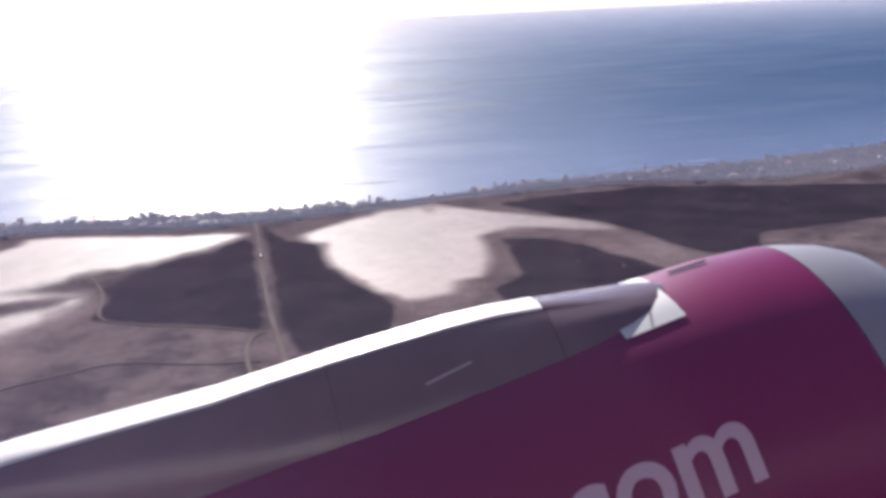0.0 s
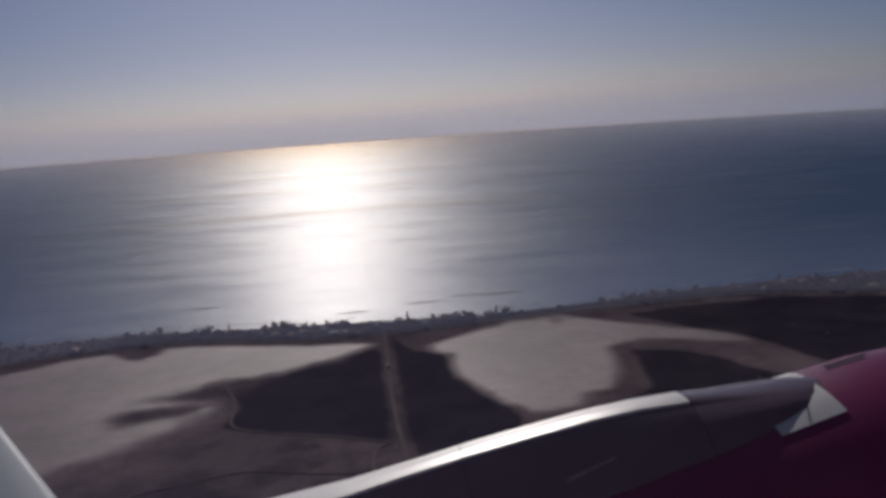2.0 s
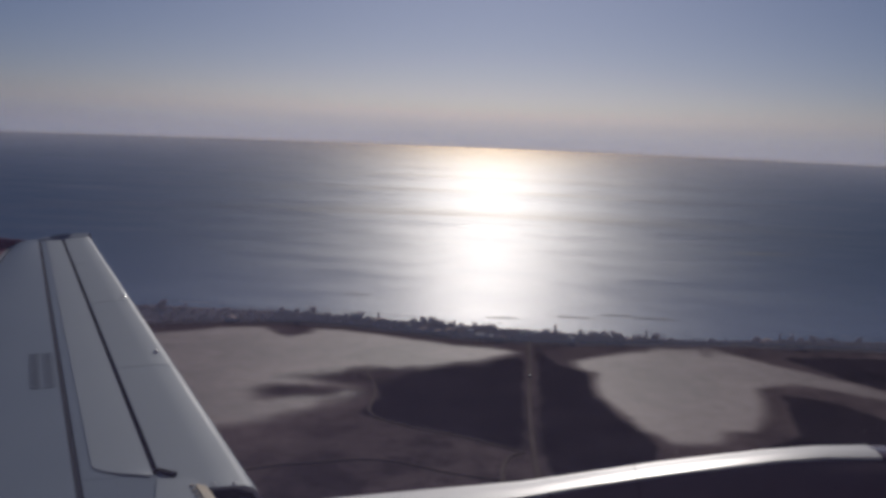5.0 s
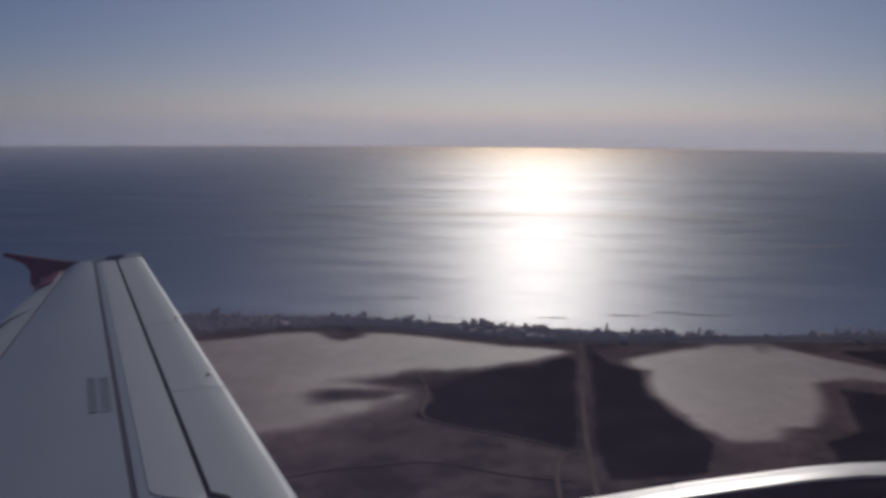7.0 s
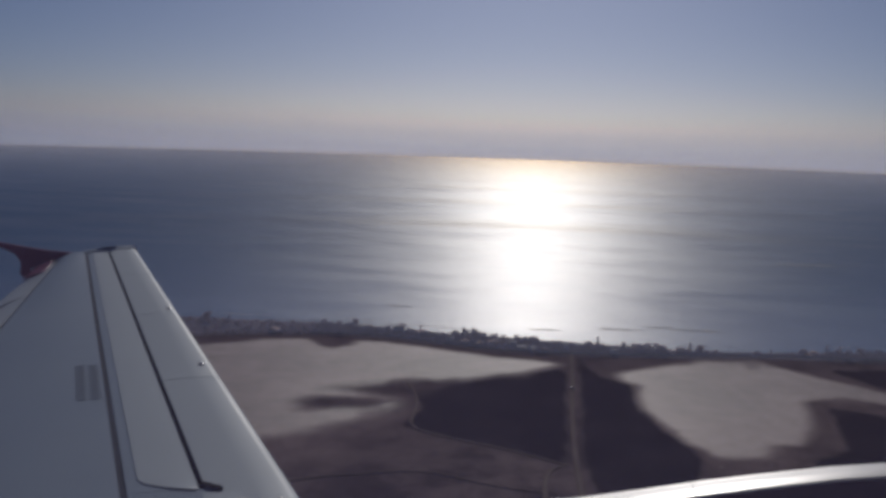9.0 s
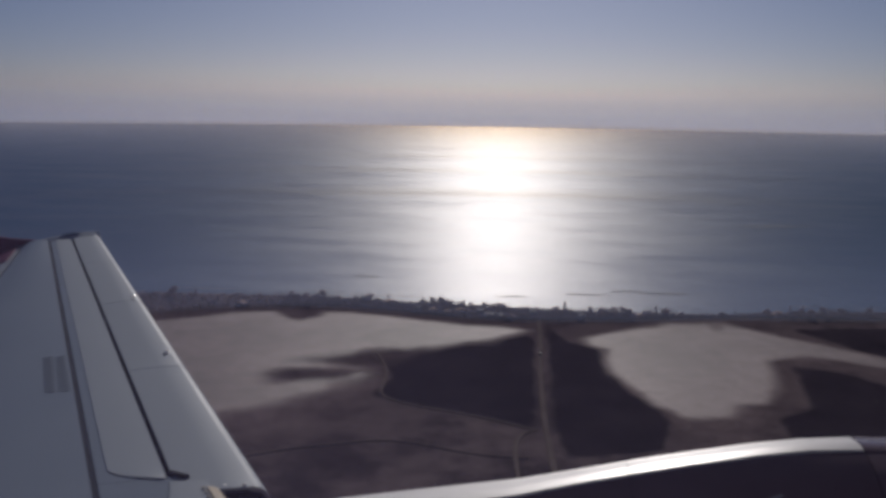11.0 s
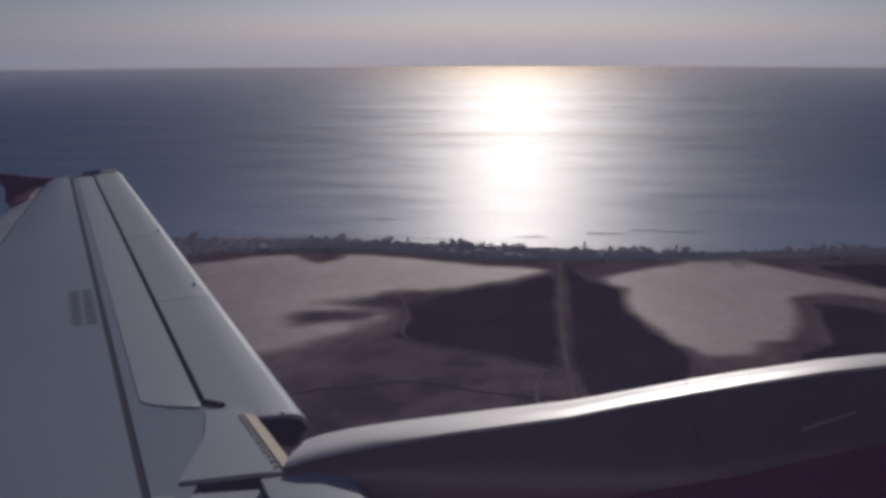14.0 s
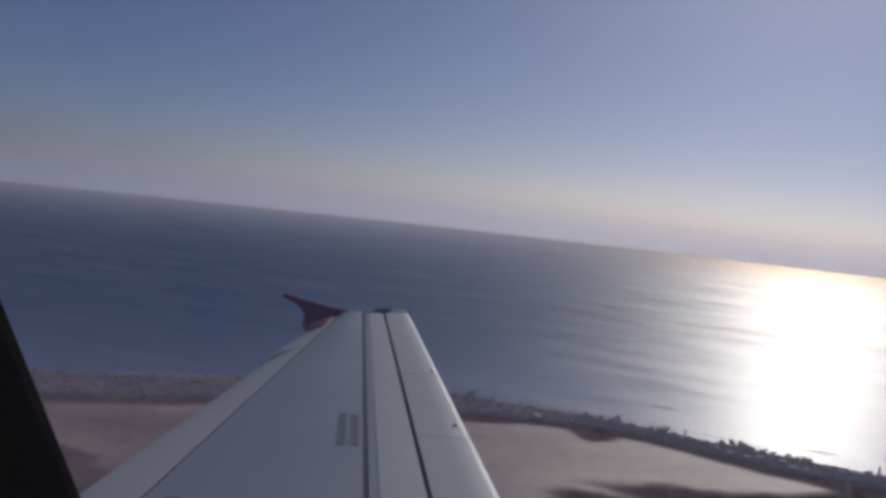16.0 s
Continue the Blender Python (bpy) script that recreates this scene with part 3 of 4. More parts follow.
# fixed edge over the engine mount, between the slats
part("mount_panel", slab([(lambda y: lead_fixed(y) + 0.02, -0.05), (lambda y: lead_fixed(y) - 0.03, 0.0), (lambda y: lead_fixed(y) - 0.2, 0.012), (mount_rear, 0.014)], 4.71, 5.56, 10, 0.12),
     slat_paint, wing, "light grey panel over the engine mount")
part("skin_panel", slab([(lambda y: mount_rear(y) + 0.1, 0.0), (lambda y: spar_line(y) + 0.023, 0.006)], 4.5, 5.655, 8, 0.12), wing_paint, wing)
# dark sheet that paints the shade below the slat end
bm = bmesh.new()
v4 = [bm.verts.new((x, y, skin(y) - d)) for x, y, d in ((-2.08, 5.44, 0.05), (-1.83, 5.385, 0.10), (-1.86, 5.26, 0.125), (-1.96, 5.27, 0.115))]
bm.faces.new(v4)
bmesh.ops.solidify(bm, geom=bm.faces[:], thickness=0.02)
part("slat_end_web", bm, gap_dark, wing, "dark patch for the shade under the slat end", False)
for i in range(12):
    y = 4.77 + i * 0.060
    bm = bmesh.new()
    bmesh.ops.create_cone(bm, cap_ends=True, segments=10, radius1=0.013, radius2=0.009, depth=0.006, matrix=Matrix.Translation((lead_fixed(y) - 0.088, y, skin(y) + 0.012)))
    part("rivet", bm, rivet_white, wing, smoothed=False)
part("edge_seal", slab([(lambda y: lead_fixed(y) + 0.03, -0.065), (lambda y: lead_fixed(y) - 0.005, 0.0), (lambda y: lead_fixed(y) - 0.065, 0.012)], 4.70, 5.44, 6, 0.1), seal_cream, wing, "cream sealing strip")


def inner_rear(y):
    return -1.83 + 0.5 * (4.6 - y)


part("slat", slab([(lead, -0.10), (lambda y: lead(y) + 0.02, -0.06), (lambda y: lead(y) - 0.03, -0.005), (between(lead, inner_rear, 0.4), 0.022), (inner_rear, 0.022)], -0.6, 4.62, 10, 0.13), slat_paint, wing, "light inner slat")
part("inner_panel", slab([(lambda y: inner_rear(y) - 0.02, -0.02), (lambda y: spar_line(y) + 0.023, 0.008)], -0.6, 4.60, 6, 0.1), slat_paint, wing)
# dark floor sheet standing for the shade in the gap
part("gap_floor", slab([(lambda y: -1.58 - 0.5 * (y - 4.45), -0.08), (lambda y: -2.3, -0.08)], 4.45, 4.80, 4, 0.05), gap_dark, wing, "dark floor sheet in the gap beside the mount panel")
# dark sheet added over the panel's end, so the gap looks shaded
bm = bmesh.new()
box(bm, (-2.0, 4.703, skin(4.7) - 0.075), (0.66, 0.008, 0.13))
part("mount_end_web", bm, gap_dark, wing, "dark sheet hiding the lit end of the mount panel", False)
bm = bmesh.new()
box(bm, (-2.41, 5.66, skin(5.66) + 0.008), (0.20, 0.028, 0.02), Matrix.Rotation(radians(-38), 4, "Z"))
part("slat_gap_corner", bm, gap_dark, wing, "dark corner of the slat gap", False)
# thin dark sheet added over the pale end face of the slat
bm = bmesh.new()
rim_pts = [(-2.30, -0.010), (-2.10, -0.012), (-1.92, -0.020), (-1.845, -0.05), (-1.815, -0.10), (-1.90, -0.145), (-2.30, -0.12)]
loop = [bm.verts.new((x, 5.397, skin(5.4) + d)) for x, d in rim_pts]
bm.faces.new(loop)
bmesh.ops.solidify(bm, geom=bm.faces[:], thickness=0.006)
part("slat_end_plate", bm, gap_dark, wing, "dark sheet over the end face of the slat", False)
# small bright screw heads on the slats
for x, y, size in ((-3.41, 8.27, 0.024), (-4.58, 10.55, 0.024), (-1.945, 5.43, 0.014), (-2.066, 5.455, 0.012)):
    bm = bmesh.new()
    bmesh.ops.create_icosphere(bm, subdivisions=2, radius=size, matrix=Matrix.Translation((x, y, skin(y) - 0.004)) @ Matrix.Diagonal((1, 1, 0.8, 1)))
    part("slat_screw", bm, lens_glass, wing, "bright screw head")
# unreadable stencil: two columns of short bars
for c in range(2):
    for i in range(10):
        y = 7.57 + i * 0.105
        bm = bmesh.new()
        box(bm, (spar_line(y) - 0.095 - c * 0.115, y, skin(y) + 0.0195 + c * 0.0065), (0.075, 0.055, 0.004))
        part("stencil_bar", bm, mark_grey, wing, "faded grey stencil bar", False)
bm = bmesh.new()
for i in range(4):
    box(bm, (-4.62 + 0.024 * i, 6.05 + 0.035 * math.sin(i * 2.1), skin(5.95) + 0.040), (0.036, 0.06, 0.02), Matrix.Rotation(0.5 * i, 4, "Z"))
part("lifting_bracket", bm, rust_mark, wing, "scuffed brown bracket")
# wing tip: cap, lamp and fence
rings = []
for s in np.linspace(0, 1, 14):
    x = lead(TIP) * (1 - s) + trail(TIP) * s
    arch = math.sin(math.pi * min(1.0, 0.12 + s * 0.95)) ** 0.7
    w, z = 0.03 + 0.09 * arch, skin(TIP) - 0.02 - 0.10 * s * s
    rings.append([(x, TIP - 0.16, z + 0.004), (x, TIP - 0.05, z + 0.062 * arch), (x, TIP + w * 0.5, z + 0.075 * arch), (x, TIP + w, z - 0.02), (x, TIP + w * 0.6, z - 0.09), (x, TIP - 0.1, z - 0.10)])
part("tip_cap", loft(rings, closed=True), slat_paint, wing, "rounded pale wing tip cap")
bm = bmesh.new()
bmesh.ops.create_uvsphere(bm, u_segments=16, v_segments=8, radius=1, matrix=Matrix.Translation((-7.36, TIP - 0.02, skin(TIP) + 0.040)) @ Matrix.Diagonal((0.16, 0.05, 0.014, 1)))
part("tip_lamp", bm, pane_dark, wing, "dark wing tip lamp cover")


def plate(outline, y0, thick, lean):
    """A bevelled plate standing along the flight line; outline holds (x, z)."""
    rings = []
    for u, inset in ((-1, 0.03), (-0.5, 0.0), (0.5, 0.0), (1, 0.03)):
        cx = sum(p[0] for p in outline) / len(outline)
        cz = sum(p[1] for p in outline) / len(outline)
        rings.append([(x + (cx - x) * inset, y0 + u * thick / 2 + lean * (z - cz), z + (cz - z) * inset) for x, z in outline])
    return loft(rings)


fence = part("wingtip_fence", plate([(-7.95, -0.870), (-8.3, -0.800), (-8.75, -0.680), (-9.16, -0.560), (-9.22, -0.575), (-9.2, -0.610), (-9.02, -0.690), (-8.86, -0.790), (-8.78, -0.920), (-8.82, -1.090), (-8.75, -1.180), (-8.4, -1.040)], TIP + 0.08, 0.07, 0.12),
              fence_paint, aircraft, "swept magenta wing tip fence")
part("tip_paint", slab([(lambda y: hinge(y) - 0.10, -0.018), (between(hinge, trail, 0.6), -0.045), (between(hinge, trail, 0.85), -0.085)], 14.05, 15.16, 7, 0.03), fence_paint, wing, "magenta painted tip corner")

# engine cowl
EY, EZ = 4.15, -2.62
COWL = [(2.10, 1.075), (1.8, 1.086), (1.55, 1.073), (1.3, 1.06), (1.0, 1.037), (0.6, 0.99), (0.2, 0.93), (-0.2, 0.88), (-0.8, 0.81), (-1.6, 0.74), (-2.6, 0.64), (-3.2, 0.56)]
LIP = [(1.9, 0.80), (2.3, 0.83), (2.45, 0.86), (2.50, 0.91), (2.46, 0.965), (2.34, 1.02), (2.22, 1.052), (2.104, 1.075)]


def turned(profile, seg=72, a0=0.0, a1=2 * math.pi):
    full = a1 - a0 > 6.28
    angs = np.linspace(a0, a1, seg, endpoint=not full)
    rings = [[(x, EY - r * math.sin(a), EZ + r * math.cos(a)) for a in angs] for x, r in profile]
    return loft(rings, closed=full, caps=False)


def cowl_radius(x):
    return float(np.interp(x, [p[0] for p in reversed(COWL)], [p[1] for p in reversed(COWL)]))


engine = part("engine_cowl", turned(COWL), magenta, aircraft, "glossy magenta engine cowl")
part("inlet_lip", turned(LIP), bare_metal, engine, "bare metal inlet lip")
part("inlet_duct", turned([(2.0, 0.815), (1.4, 0.80), (0.9, 0.80), (0.88, 0.02)]), gap_dark, engine, "dark inlet duct")
part("cowl_tail", turned([(-3.2, 0.56), (-3.25, 0.45), (-2.6, 0.3)]), gap_dark, engine)


def cowl_patch(corner_rows, lift):
    """A thin plate on the cowl; rows of (x, degrees inboard from the top)."""
    rings = []
    for row in corner_rows:
        rings.append([(x, EY - (cowl_radius(x) + lift) * math.sin(radians(a)), EZ + (cowl_radius(x) + lift) * math.cos(radians(a))) for x, a in row])
    return loft(rings, closed=False)


rows = []
for s in np.linspace(0, 1, 11):
    u = 2 * s - 1
    rows.append([((1.51 + 0.01 * abs(u)) * (1 - k) + 1.25 * k, (15.6 + 1.6 * k) * u) for k in np.linspace(0, 1, 9)])
part("tip_plate", cowl_patch(rows, 0.006), white_plate, engine, "white plate round the pylon tip")
part("plate_joint", cowl_patch([[(1.415 - 0.006 * (a - 8), a), (1.419 - 0.006 * (a - 8), a)] for a in np.linspace(9, 16.2, 5)], 0.010), gap_dark, engine)
bm = cowl_patch([[(1.62, a), (1.80, a)] for a in np.linspace(-9.0, -6.8, 4)], 0.008)
part("vent_slot", bm, gap_dark, engine, "dark vent slot")

# pylon: flat ridge with creased edges, sides running down on to the cowl
PYLON = [(1.565, -1.568, 0.010, 0.03), (1.555, -1.560, 0.03, 0.075), (1.525, -1.553, 0.05, 0.145), (1.47, -1.547, 0.07, 0.21), (1.40, -1.540, 0.085, 0.262), (1.30, -1.530, 0.10, 0.305), (1.12, -1.505, 0.112, 0.338), (1.0, -1.488, 0.114, 0.345),
         (0.8, -1.471, 0.115, 0.345), (0.6, -1.465, 0.115, 0.34), (0.3, -1.470, 0.117, 0.32), (0.1, -1.476, 0.12, 0.305), (-0.15, -1.489, 0.122, 0.28), (-0.4, -1.505, 0.135, 0.265), (-0.9, -1.506, 0.150, 0.235),
         (-1.2, -1.512, 0.165, 0.215), (-1.38, -1.521, 0.175, 0.205), (-1.5, -1.534, 0.18, 0.20), (-1.58, -1.55, 0.18, 0.20)]


def pylon_ring(x, top, half, foot):
    """Rounded over the nose, passing into a flat ridge with creased edges behind it."""
    low = EZ + math.sqrt(max(0.02, cowl_radius(x) ** 2 - foot ** 2)) - 0.03
    w = min(1.0, max(0.0, (1.4 - x) / 0.6))
    w = w * w * (3 - 2 * w)
    side = [(half + (foot - half) * k, (top - 0.022) * (1 - k) + low * k + 0.028 * math.sin(math.pi * k)) for k in (0.05, 0.35, 0.7, 1.0)]
    creased = [(half * 0.5, top - 0.002), (half * 0.93, top - 0.006), (half, top - 0.015)] + side + [(foot, low - 0.08)]
    rounded = [(d, low - 0.02 + (top - low + 0.02) * max(0.0, 1 - (d / foot) ** 2) ** 0.4) for d, z in creased[:-1]] + [(foot, low - 0.08)]
    near = [(a * w + c * (1 - w), b * w + d * (1 - w)) for (a, b), (c, d) in zip(creased, rounded)]
    mid_y = EY + 0.02 + 0.075 * w
    far = 0.022 * w
    return [(x, mid_y - d - (0.075 * w if i > 2 else 0) * min(1, (i - 2) / 3), z) for i, (d, z) in reversed(list(enumerate(near)))] + [(x, mid_y, top - far * 0.4)] + [(x, mid_y + d, z - far) for d, z in near]


front = [p for p in PYLON if p[0] >= 1.0]
mid = [(1.0, -1.488, 0.114, 0.345)] + [p for p in PYLON if 0.07 < p[0] < 1.0] + [(0.07, -1.478, 0.12, 0.303)]
rear = [(0.07, -1.478, 0.12, 0.303)] + [p for p in PYLON if p[0] < 0.07]
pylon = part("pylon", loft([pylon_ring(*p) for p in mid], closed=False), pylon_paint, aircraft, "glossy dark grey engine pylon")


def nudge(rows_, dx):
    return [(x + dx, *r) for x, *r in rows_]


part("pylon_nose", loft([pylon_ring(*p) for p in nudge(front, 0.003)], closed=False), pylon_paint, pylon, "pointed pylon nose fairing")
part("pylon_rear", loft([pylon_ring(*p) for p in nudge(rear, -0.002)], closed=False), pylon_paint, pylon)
part("pylon_seal", loft([pylon_ring(x, t - 0.006, h_, f_) for x, t, h_, f_ in ((1.02, -1.491, 0.114, 0.330), (0.98, -1.486, 0.114, 0.332))], closed=False), gap_dark, pylon)
part("pylon_seal", loft([pylon_ring(x, t - 0.006, h_, f_) for x, t, h_, f_ in ((0.1, -1.476, 0.12, 0.288), (0.04, -1.480, 0.12, 0.284))], closed=False), gap_dark, pylon)
for x0, top in ((-0.28, -1.499),):
    part("pylon_seal", loft([pylon_ring(x0 + dx, top + 0.0008, 0.130, 0.270) for dx in (-0.003, 0.003)], closed=False), seal_dark, pylon)
# a worn streak of stencil on the side
def pylon_side(x, k):
    """Point on the inboard side, k from crease to foot."""
    row = [float(np.interp(x, [p[0] for p in reversed(PYLON)], [p[i] for p in reversed(PYLON)])) for i in (1, 2, 3)]
    ring = pylon_ring(x, *row)[1:5]
    zs = list(reversed(ring))
    i = min(2, int(k * 3))
    f = k * 3 - i
    return [a * (1 - f) + b * f for a, b in zip(zs[i], zs[i + 1])]


rings = []
for x in np.linspace(0.44, 0.64, 5):
    a, b = pylon_side(x, 0.47 + 0.35 * (0.64 - x)), pylon_side(x, 0.50 + 0.35 * (0.64 - x))
    rings.append([(a[0], a[1] - 0.002, a[2] + 0.003), (b[0], b[1] - 0.002, b[2] + 0.003)])
part("pylon_marking", loft(rings, closed=False), stencil_pale, pylon, "short faded stencil bar", False)

# the flat top is pale, its sun highlight partly put into colour; sides dark
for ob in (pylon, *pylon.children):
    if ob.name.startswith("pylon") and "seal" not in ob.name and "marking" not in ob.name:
        ob.data.materials.append(ridge_paint_lit)
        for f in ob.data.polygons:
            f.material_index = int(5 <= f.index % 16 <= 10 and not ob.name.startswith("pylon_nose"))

# lettering on the cowl
fc = bpy.data.curves.new("lettering", "FONT")
fc.body, fc.size, fc.resolution_u, fc.offset = "com", 0.485, 5, 0.009
tmp = new("lettering", fc)
dg = bpy.context.evaluated_depsgraph_get()
tm = bpy.data.meshes.new_from_object(tmp.evaluated_get(dg))
bpy.data.objects.remove(tmp)
bm = bmesh.new()
bm.from_mesh(tm)
bmesh.ops.triangulate(bm, faces=bm.faces)
bmesh.ops.subdivide_edges(bm, edges=[e for e in bm.edges if e.calc_length() > 0.05], cuts=2)
wide = max(v.co.x for v in bm.verts)
for v in bm.verts:
    x = 1.515 - (wide - v.co.x) * 0.9
    r = cowl_radius(x) + 0.005
    a = radians(55.8) + radians(6.5) * (1.515 - x) / 0.85 - v.co.y / r
    v.co = (x, EY - r * math.sin(a), EZ + r * math.cos(a))
part("lettering", bm, pale_letter, engine, "pale lettering reading com")

# the engine group stands a little larger and farther out
for ob in (engine, *engine.children, pylon, *pylon.children):
    ob.data.transform(Matrix.Translation((0.07, 0.015, 0.018)) @ Matrix.Scale(1.14, 4))
# the ridge of the pylon falls off a little to the rear
for ob in (pylon, *pylon.children):
    for v in ob.data.vertices:
        v.co.z -= 0.012 * min(1.0, max(0.0, (1.25 - v.co.x) / 1.4)) - 0.010

# cabin side with its window opening
N = 72
OUTLINE = [(-0.584, 0.36), (-0.434, 0.47), (0.85, 0.47), (0.95, 0.3), (0.95, -0.35), (0.85, -0.50), (-0.084, -0.50), (-0.211, -0.45)]


def opening(k, y):
    """The window opening, its corners eased, at depth y and scale k."""
    radii = []
    for a in np.linspace(0, 2 * math.pi, N, endpoint=False):
        c, s = math.cos(a), math.sin(a)
        best = 9.0
        for (ax, az_), (bx, bz) in zip(OUTLINE, OUTLINE[1:] + OUTLINE[:1]):
            ex, ez = bx - ax, bz - az_
            det = ex * s - ez * c
            if abs(det) > 1e-9:
                t = (ex * az_ - ez * (ax - 0.2)) / det
                if t > 0 and -1e-6 <= ((t * c - ax + 0.2) * ex + (t * s - az_) * ez) / (ex * ex + ez * ez) <= 1 + 1e-6:
                    best = min(best, t)
        radii.append(best)
    for _ in range(2):
        radii = [(radii[i - 1] + 2 * radii[i] + radii[(i + 1) % N]) / 4 for i in range(N)]
    return [(0.2 + k * r * math.cos(a), y, k * r * math.sin(a)) for r, a in zip(radii, np.linspace(0, 2 * math.pi, N, endpoint=False))]


rings = [opening(1.0, 0.352), opening(0.995, 0.354), opening(1.12, 0.39), opening(1.36, 0.46)]
window = part("window_surround", loft(rings, caps=False), cabin_plastic, aircraft, "moulded cabin window surround in shade")


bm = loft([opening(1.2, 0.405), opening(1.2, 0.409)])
pane = part("window_pane", bm, pane_material(), window, "clear acrylic pane with a painted veil of haze", False)
hull_y, hull_r = -1.47, 1.98


def wall_ring(inset):
    """Edge of the wall panel, lying along the round hull."""
    out = []
    for a in np.linspace(0, 2 * math.pi, N, endpoint=False):
        c, s = math.cos(a), math.sin(a)
        k = 1 / max(abs(c) / 1.49, abs(s) / (1.10 if s > 0 else 1.04))
        z = k * s + 0.03
        y = hull_y + math.sqrt((hull_r - inset) ** 2 - (z + 0.1) ** 2)
        out.append((0.21 + k * c, y, z))
    return out


def wall_skin(inner, inset):
    outer = wall_ring(inset)
    steps = []
    for k in (0.33, 0.66, 1.0):
        ring = []
        for (x0, y0, z0), (x1, y1, z1) in zip(inner, outer):
            z = z0 * (1 - k) + z1 * k
            flat = hull_y + math.sqrt((hull_r - inset) ** 2 - (z + 0.1) ** 2)
            ring.append((x0 * (1 - k) + x1 * k, min(flat, y0) if k < 1 else flat, z))
        steps.append(ring)
    return steps


part("cabin_wall", loft([rings[0]] + wall_skin(rings[0], 0.10) + list(reversed(wall_skin(rings[-1], 0.0))) + [rings[-1]], caps=False), [cabin_plastic, hull_white, fence_paint], aircraft, "cabin side wall panel", False)
for p in bpy.data.objects["cabin_wall"].data.polygons:
    p.material_index = 0 if p.normal.y <= 0 else (2 if p.center.z < -0.8 else 1)
bm = bmesh.new()
for c, s in (((0.21, -0.80, 1.05), (3.0, 1.9, 0.06)), ((0.21, -0.80, -1.0), (3.0, 1.9, 0.06)), ((0.21, -1.76, 0.02), (3.0, 0.06, 2.1)), ((-1.26, -0.72, 0.02), (0.06, 2.1, 2.0)), ((1.68, -0.72, 0.02), (0.06, 2.1, 2.0))):
    box(bm, c, s)
part("cabin_shell", bm, cabin_plastic, aircraft, "plain dim cabin lining", False)

# hull outside, open where the window panel sits
stations = [-17, -12, -8, -4, -1.28, 1.70, 5, 9, 12, 13.8, 15.0, 15.6]
bm = bmesh.new()
hull = []
for x in stations:
    k = 1.0 if x < 12 else math.sqrt(max(0.02, 1 - ((x - 12) / 3.7) ** 2))
    hull.append([bm.verts.new((x, hull_y + hull_r * k * math.cos(a), -0.1 + hull_r * k * math.sin(a))) for a in np.linspace(-math.pi, math.pi, 72, endpoint=False)])
for i, (a, b) in enumerate(zip(hull, hull[1:])):
    for j in range(72):
        if i == 4 and 30 <= j < 43:
            continue
        bm.faces.new((a[j], a[(j + 1) % 72], b[(j + 1) % 72], b[j]))
for r in (hull[0], hull[-1]):
    bm.faces.new(r)
for f in bm.faces:
    f.material_index = int(f.calc_center_median().z < -0.2)
part("fuselage", bm, [hull_white, fence_paint], aircraft, "white fuselage hull with a magenta belly")

# ---------------------------------------------------------------- shore trees and houses
rng = random.Random(7)


def blob(bm, c, r, squash=0.8):
    m = Matrix.Translation(c) @ Euler((rng.uniform(0, 6), rng.uniform(0, 6), rng.uniform(0, 6))).to_matrix().to_4x4() @ Matrix.Diagonal((r, r * rng.uniform(0.7, 1.1), r * squash, 1))
    bmesh.ops.create_icosphere(bm, subdivisions=1, radius=1, matrix=m)


def make_tree(height, spread, mat, narrow=False):
    """A tapered trunk with limbs and a crown of many small clumps."""
    t = tagged(empty("tree"), "dark shore tree with ragged crown on sandy ground", "tree", "trees along the shore")
    bm = bmesh.new()

    def limb(a, b, ra, rb):
        d = (b - a).normalized()
        u = d.orthogonal().normalized()
        w = d.cross(u)
        rr = [[bm.verts.new(p + (u * math.cos(q) + w * math.sin(q)) * r) for q in np.linspace(0, 2 * math.pi, 6, endpoint=False)] for p, r in ((a, ra), (b, rb))]
        for i in range(6):
            bm.faces.new((rr[0][i], rr[0][(i + 1) % 6], rr[1][(i + 1) % 6], rr[1][i]))
    fork = Vector((rng.uniform(-0.3, 0.3), rng.uniform(-0.3, 0.3), height * 0.38))
    limb(Vector((0, 0, -0.4)), fork, 0.28, 0.18)
    tips = []
    for i in range(5):
        a = i * 1.26 + rng.uniform(-0.4, 0.4)
        p = fork + Vector((math.cos(a) * spread * 0.55, math.sin(a) * spread * 0.5, height * rng.uniform(0.05, 0.4)))
        limb(fork, p, 0.14, 0.05)
        tips.append(p)
    part("trunk", bm, bark, t)
    bm = bmesh.new()
    for _ in range(70):
        if narrow:
            h = rng.uniform(0.12, 1.0)
            a, q = rng.uniform(0, 6.28), spread * 0.5 * (1.05 - h) ** 0.6
            c = Vector((math.cos(a) * q, math.sin(a) * q, h * height))
        else:
            p = rng.choice(tips)
            c = p + Vector((rng.gauss(0, spread * 0.22), rng.gauss(0, spread * 0.22), rng.gauss(0, height * 0.09)))
        blob(bm, c, rng.uniform(0.10, 0.24) * spread)
    for v in bm.verts:
        v.co += noise.noise_vector(v.co * 1.3) * 0.25
    part("crown", bm, mat, t)
    return t


protos = [make_tree(7, 3.2, leaf_a), make_tree(9, 3.8, leaf_a), make_tree(6, 3.6, leaf_b), make_tree(8, 4.4, leaf_a), make_tree(11, 3.0, leaf_a, True), make_tree(5, 3.0, leaf_b), make_tree(10, 4.6, leaf_a)]


def strip_place(x):
    lo, hi = along(SHORE_ROAD, x) + 7, along(COAST, x) - 12
    return rng.uniform(lo, hi) if hi > lo else None


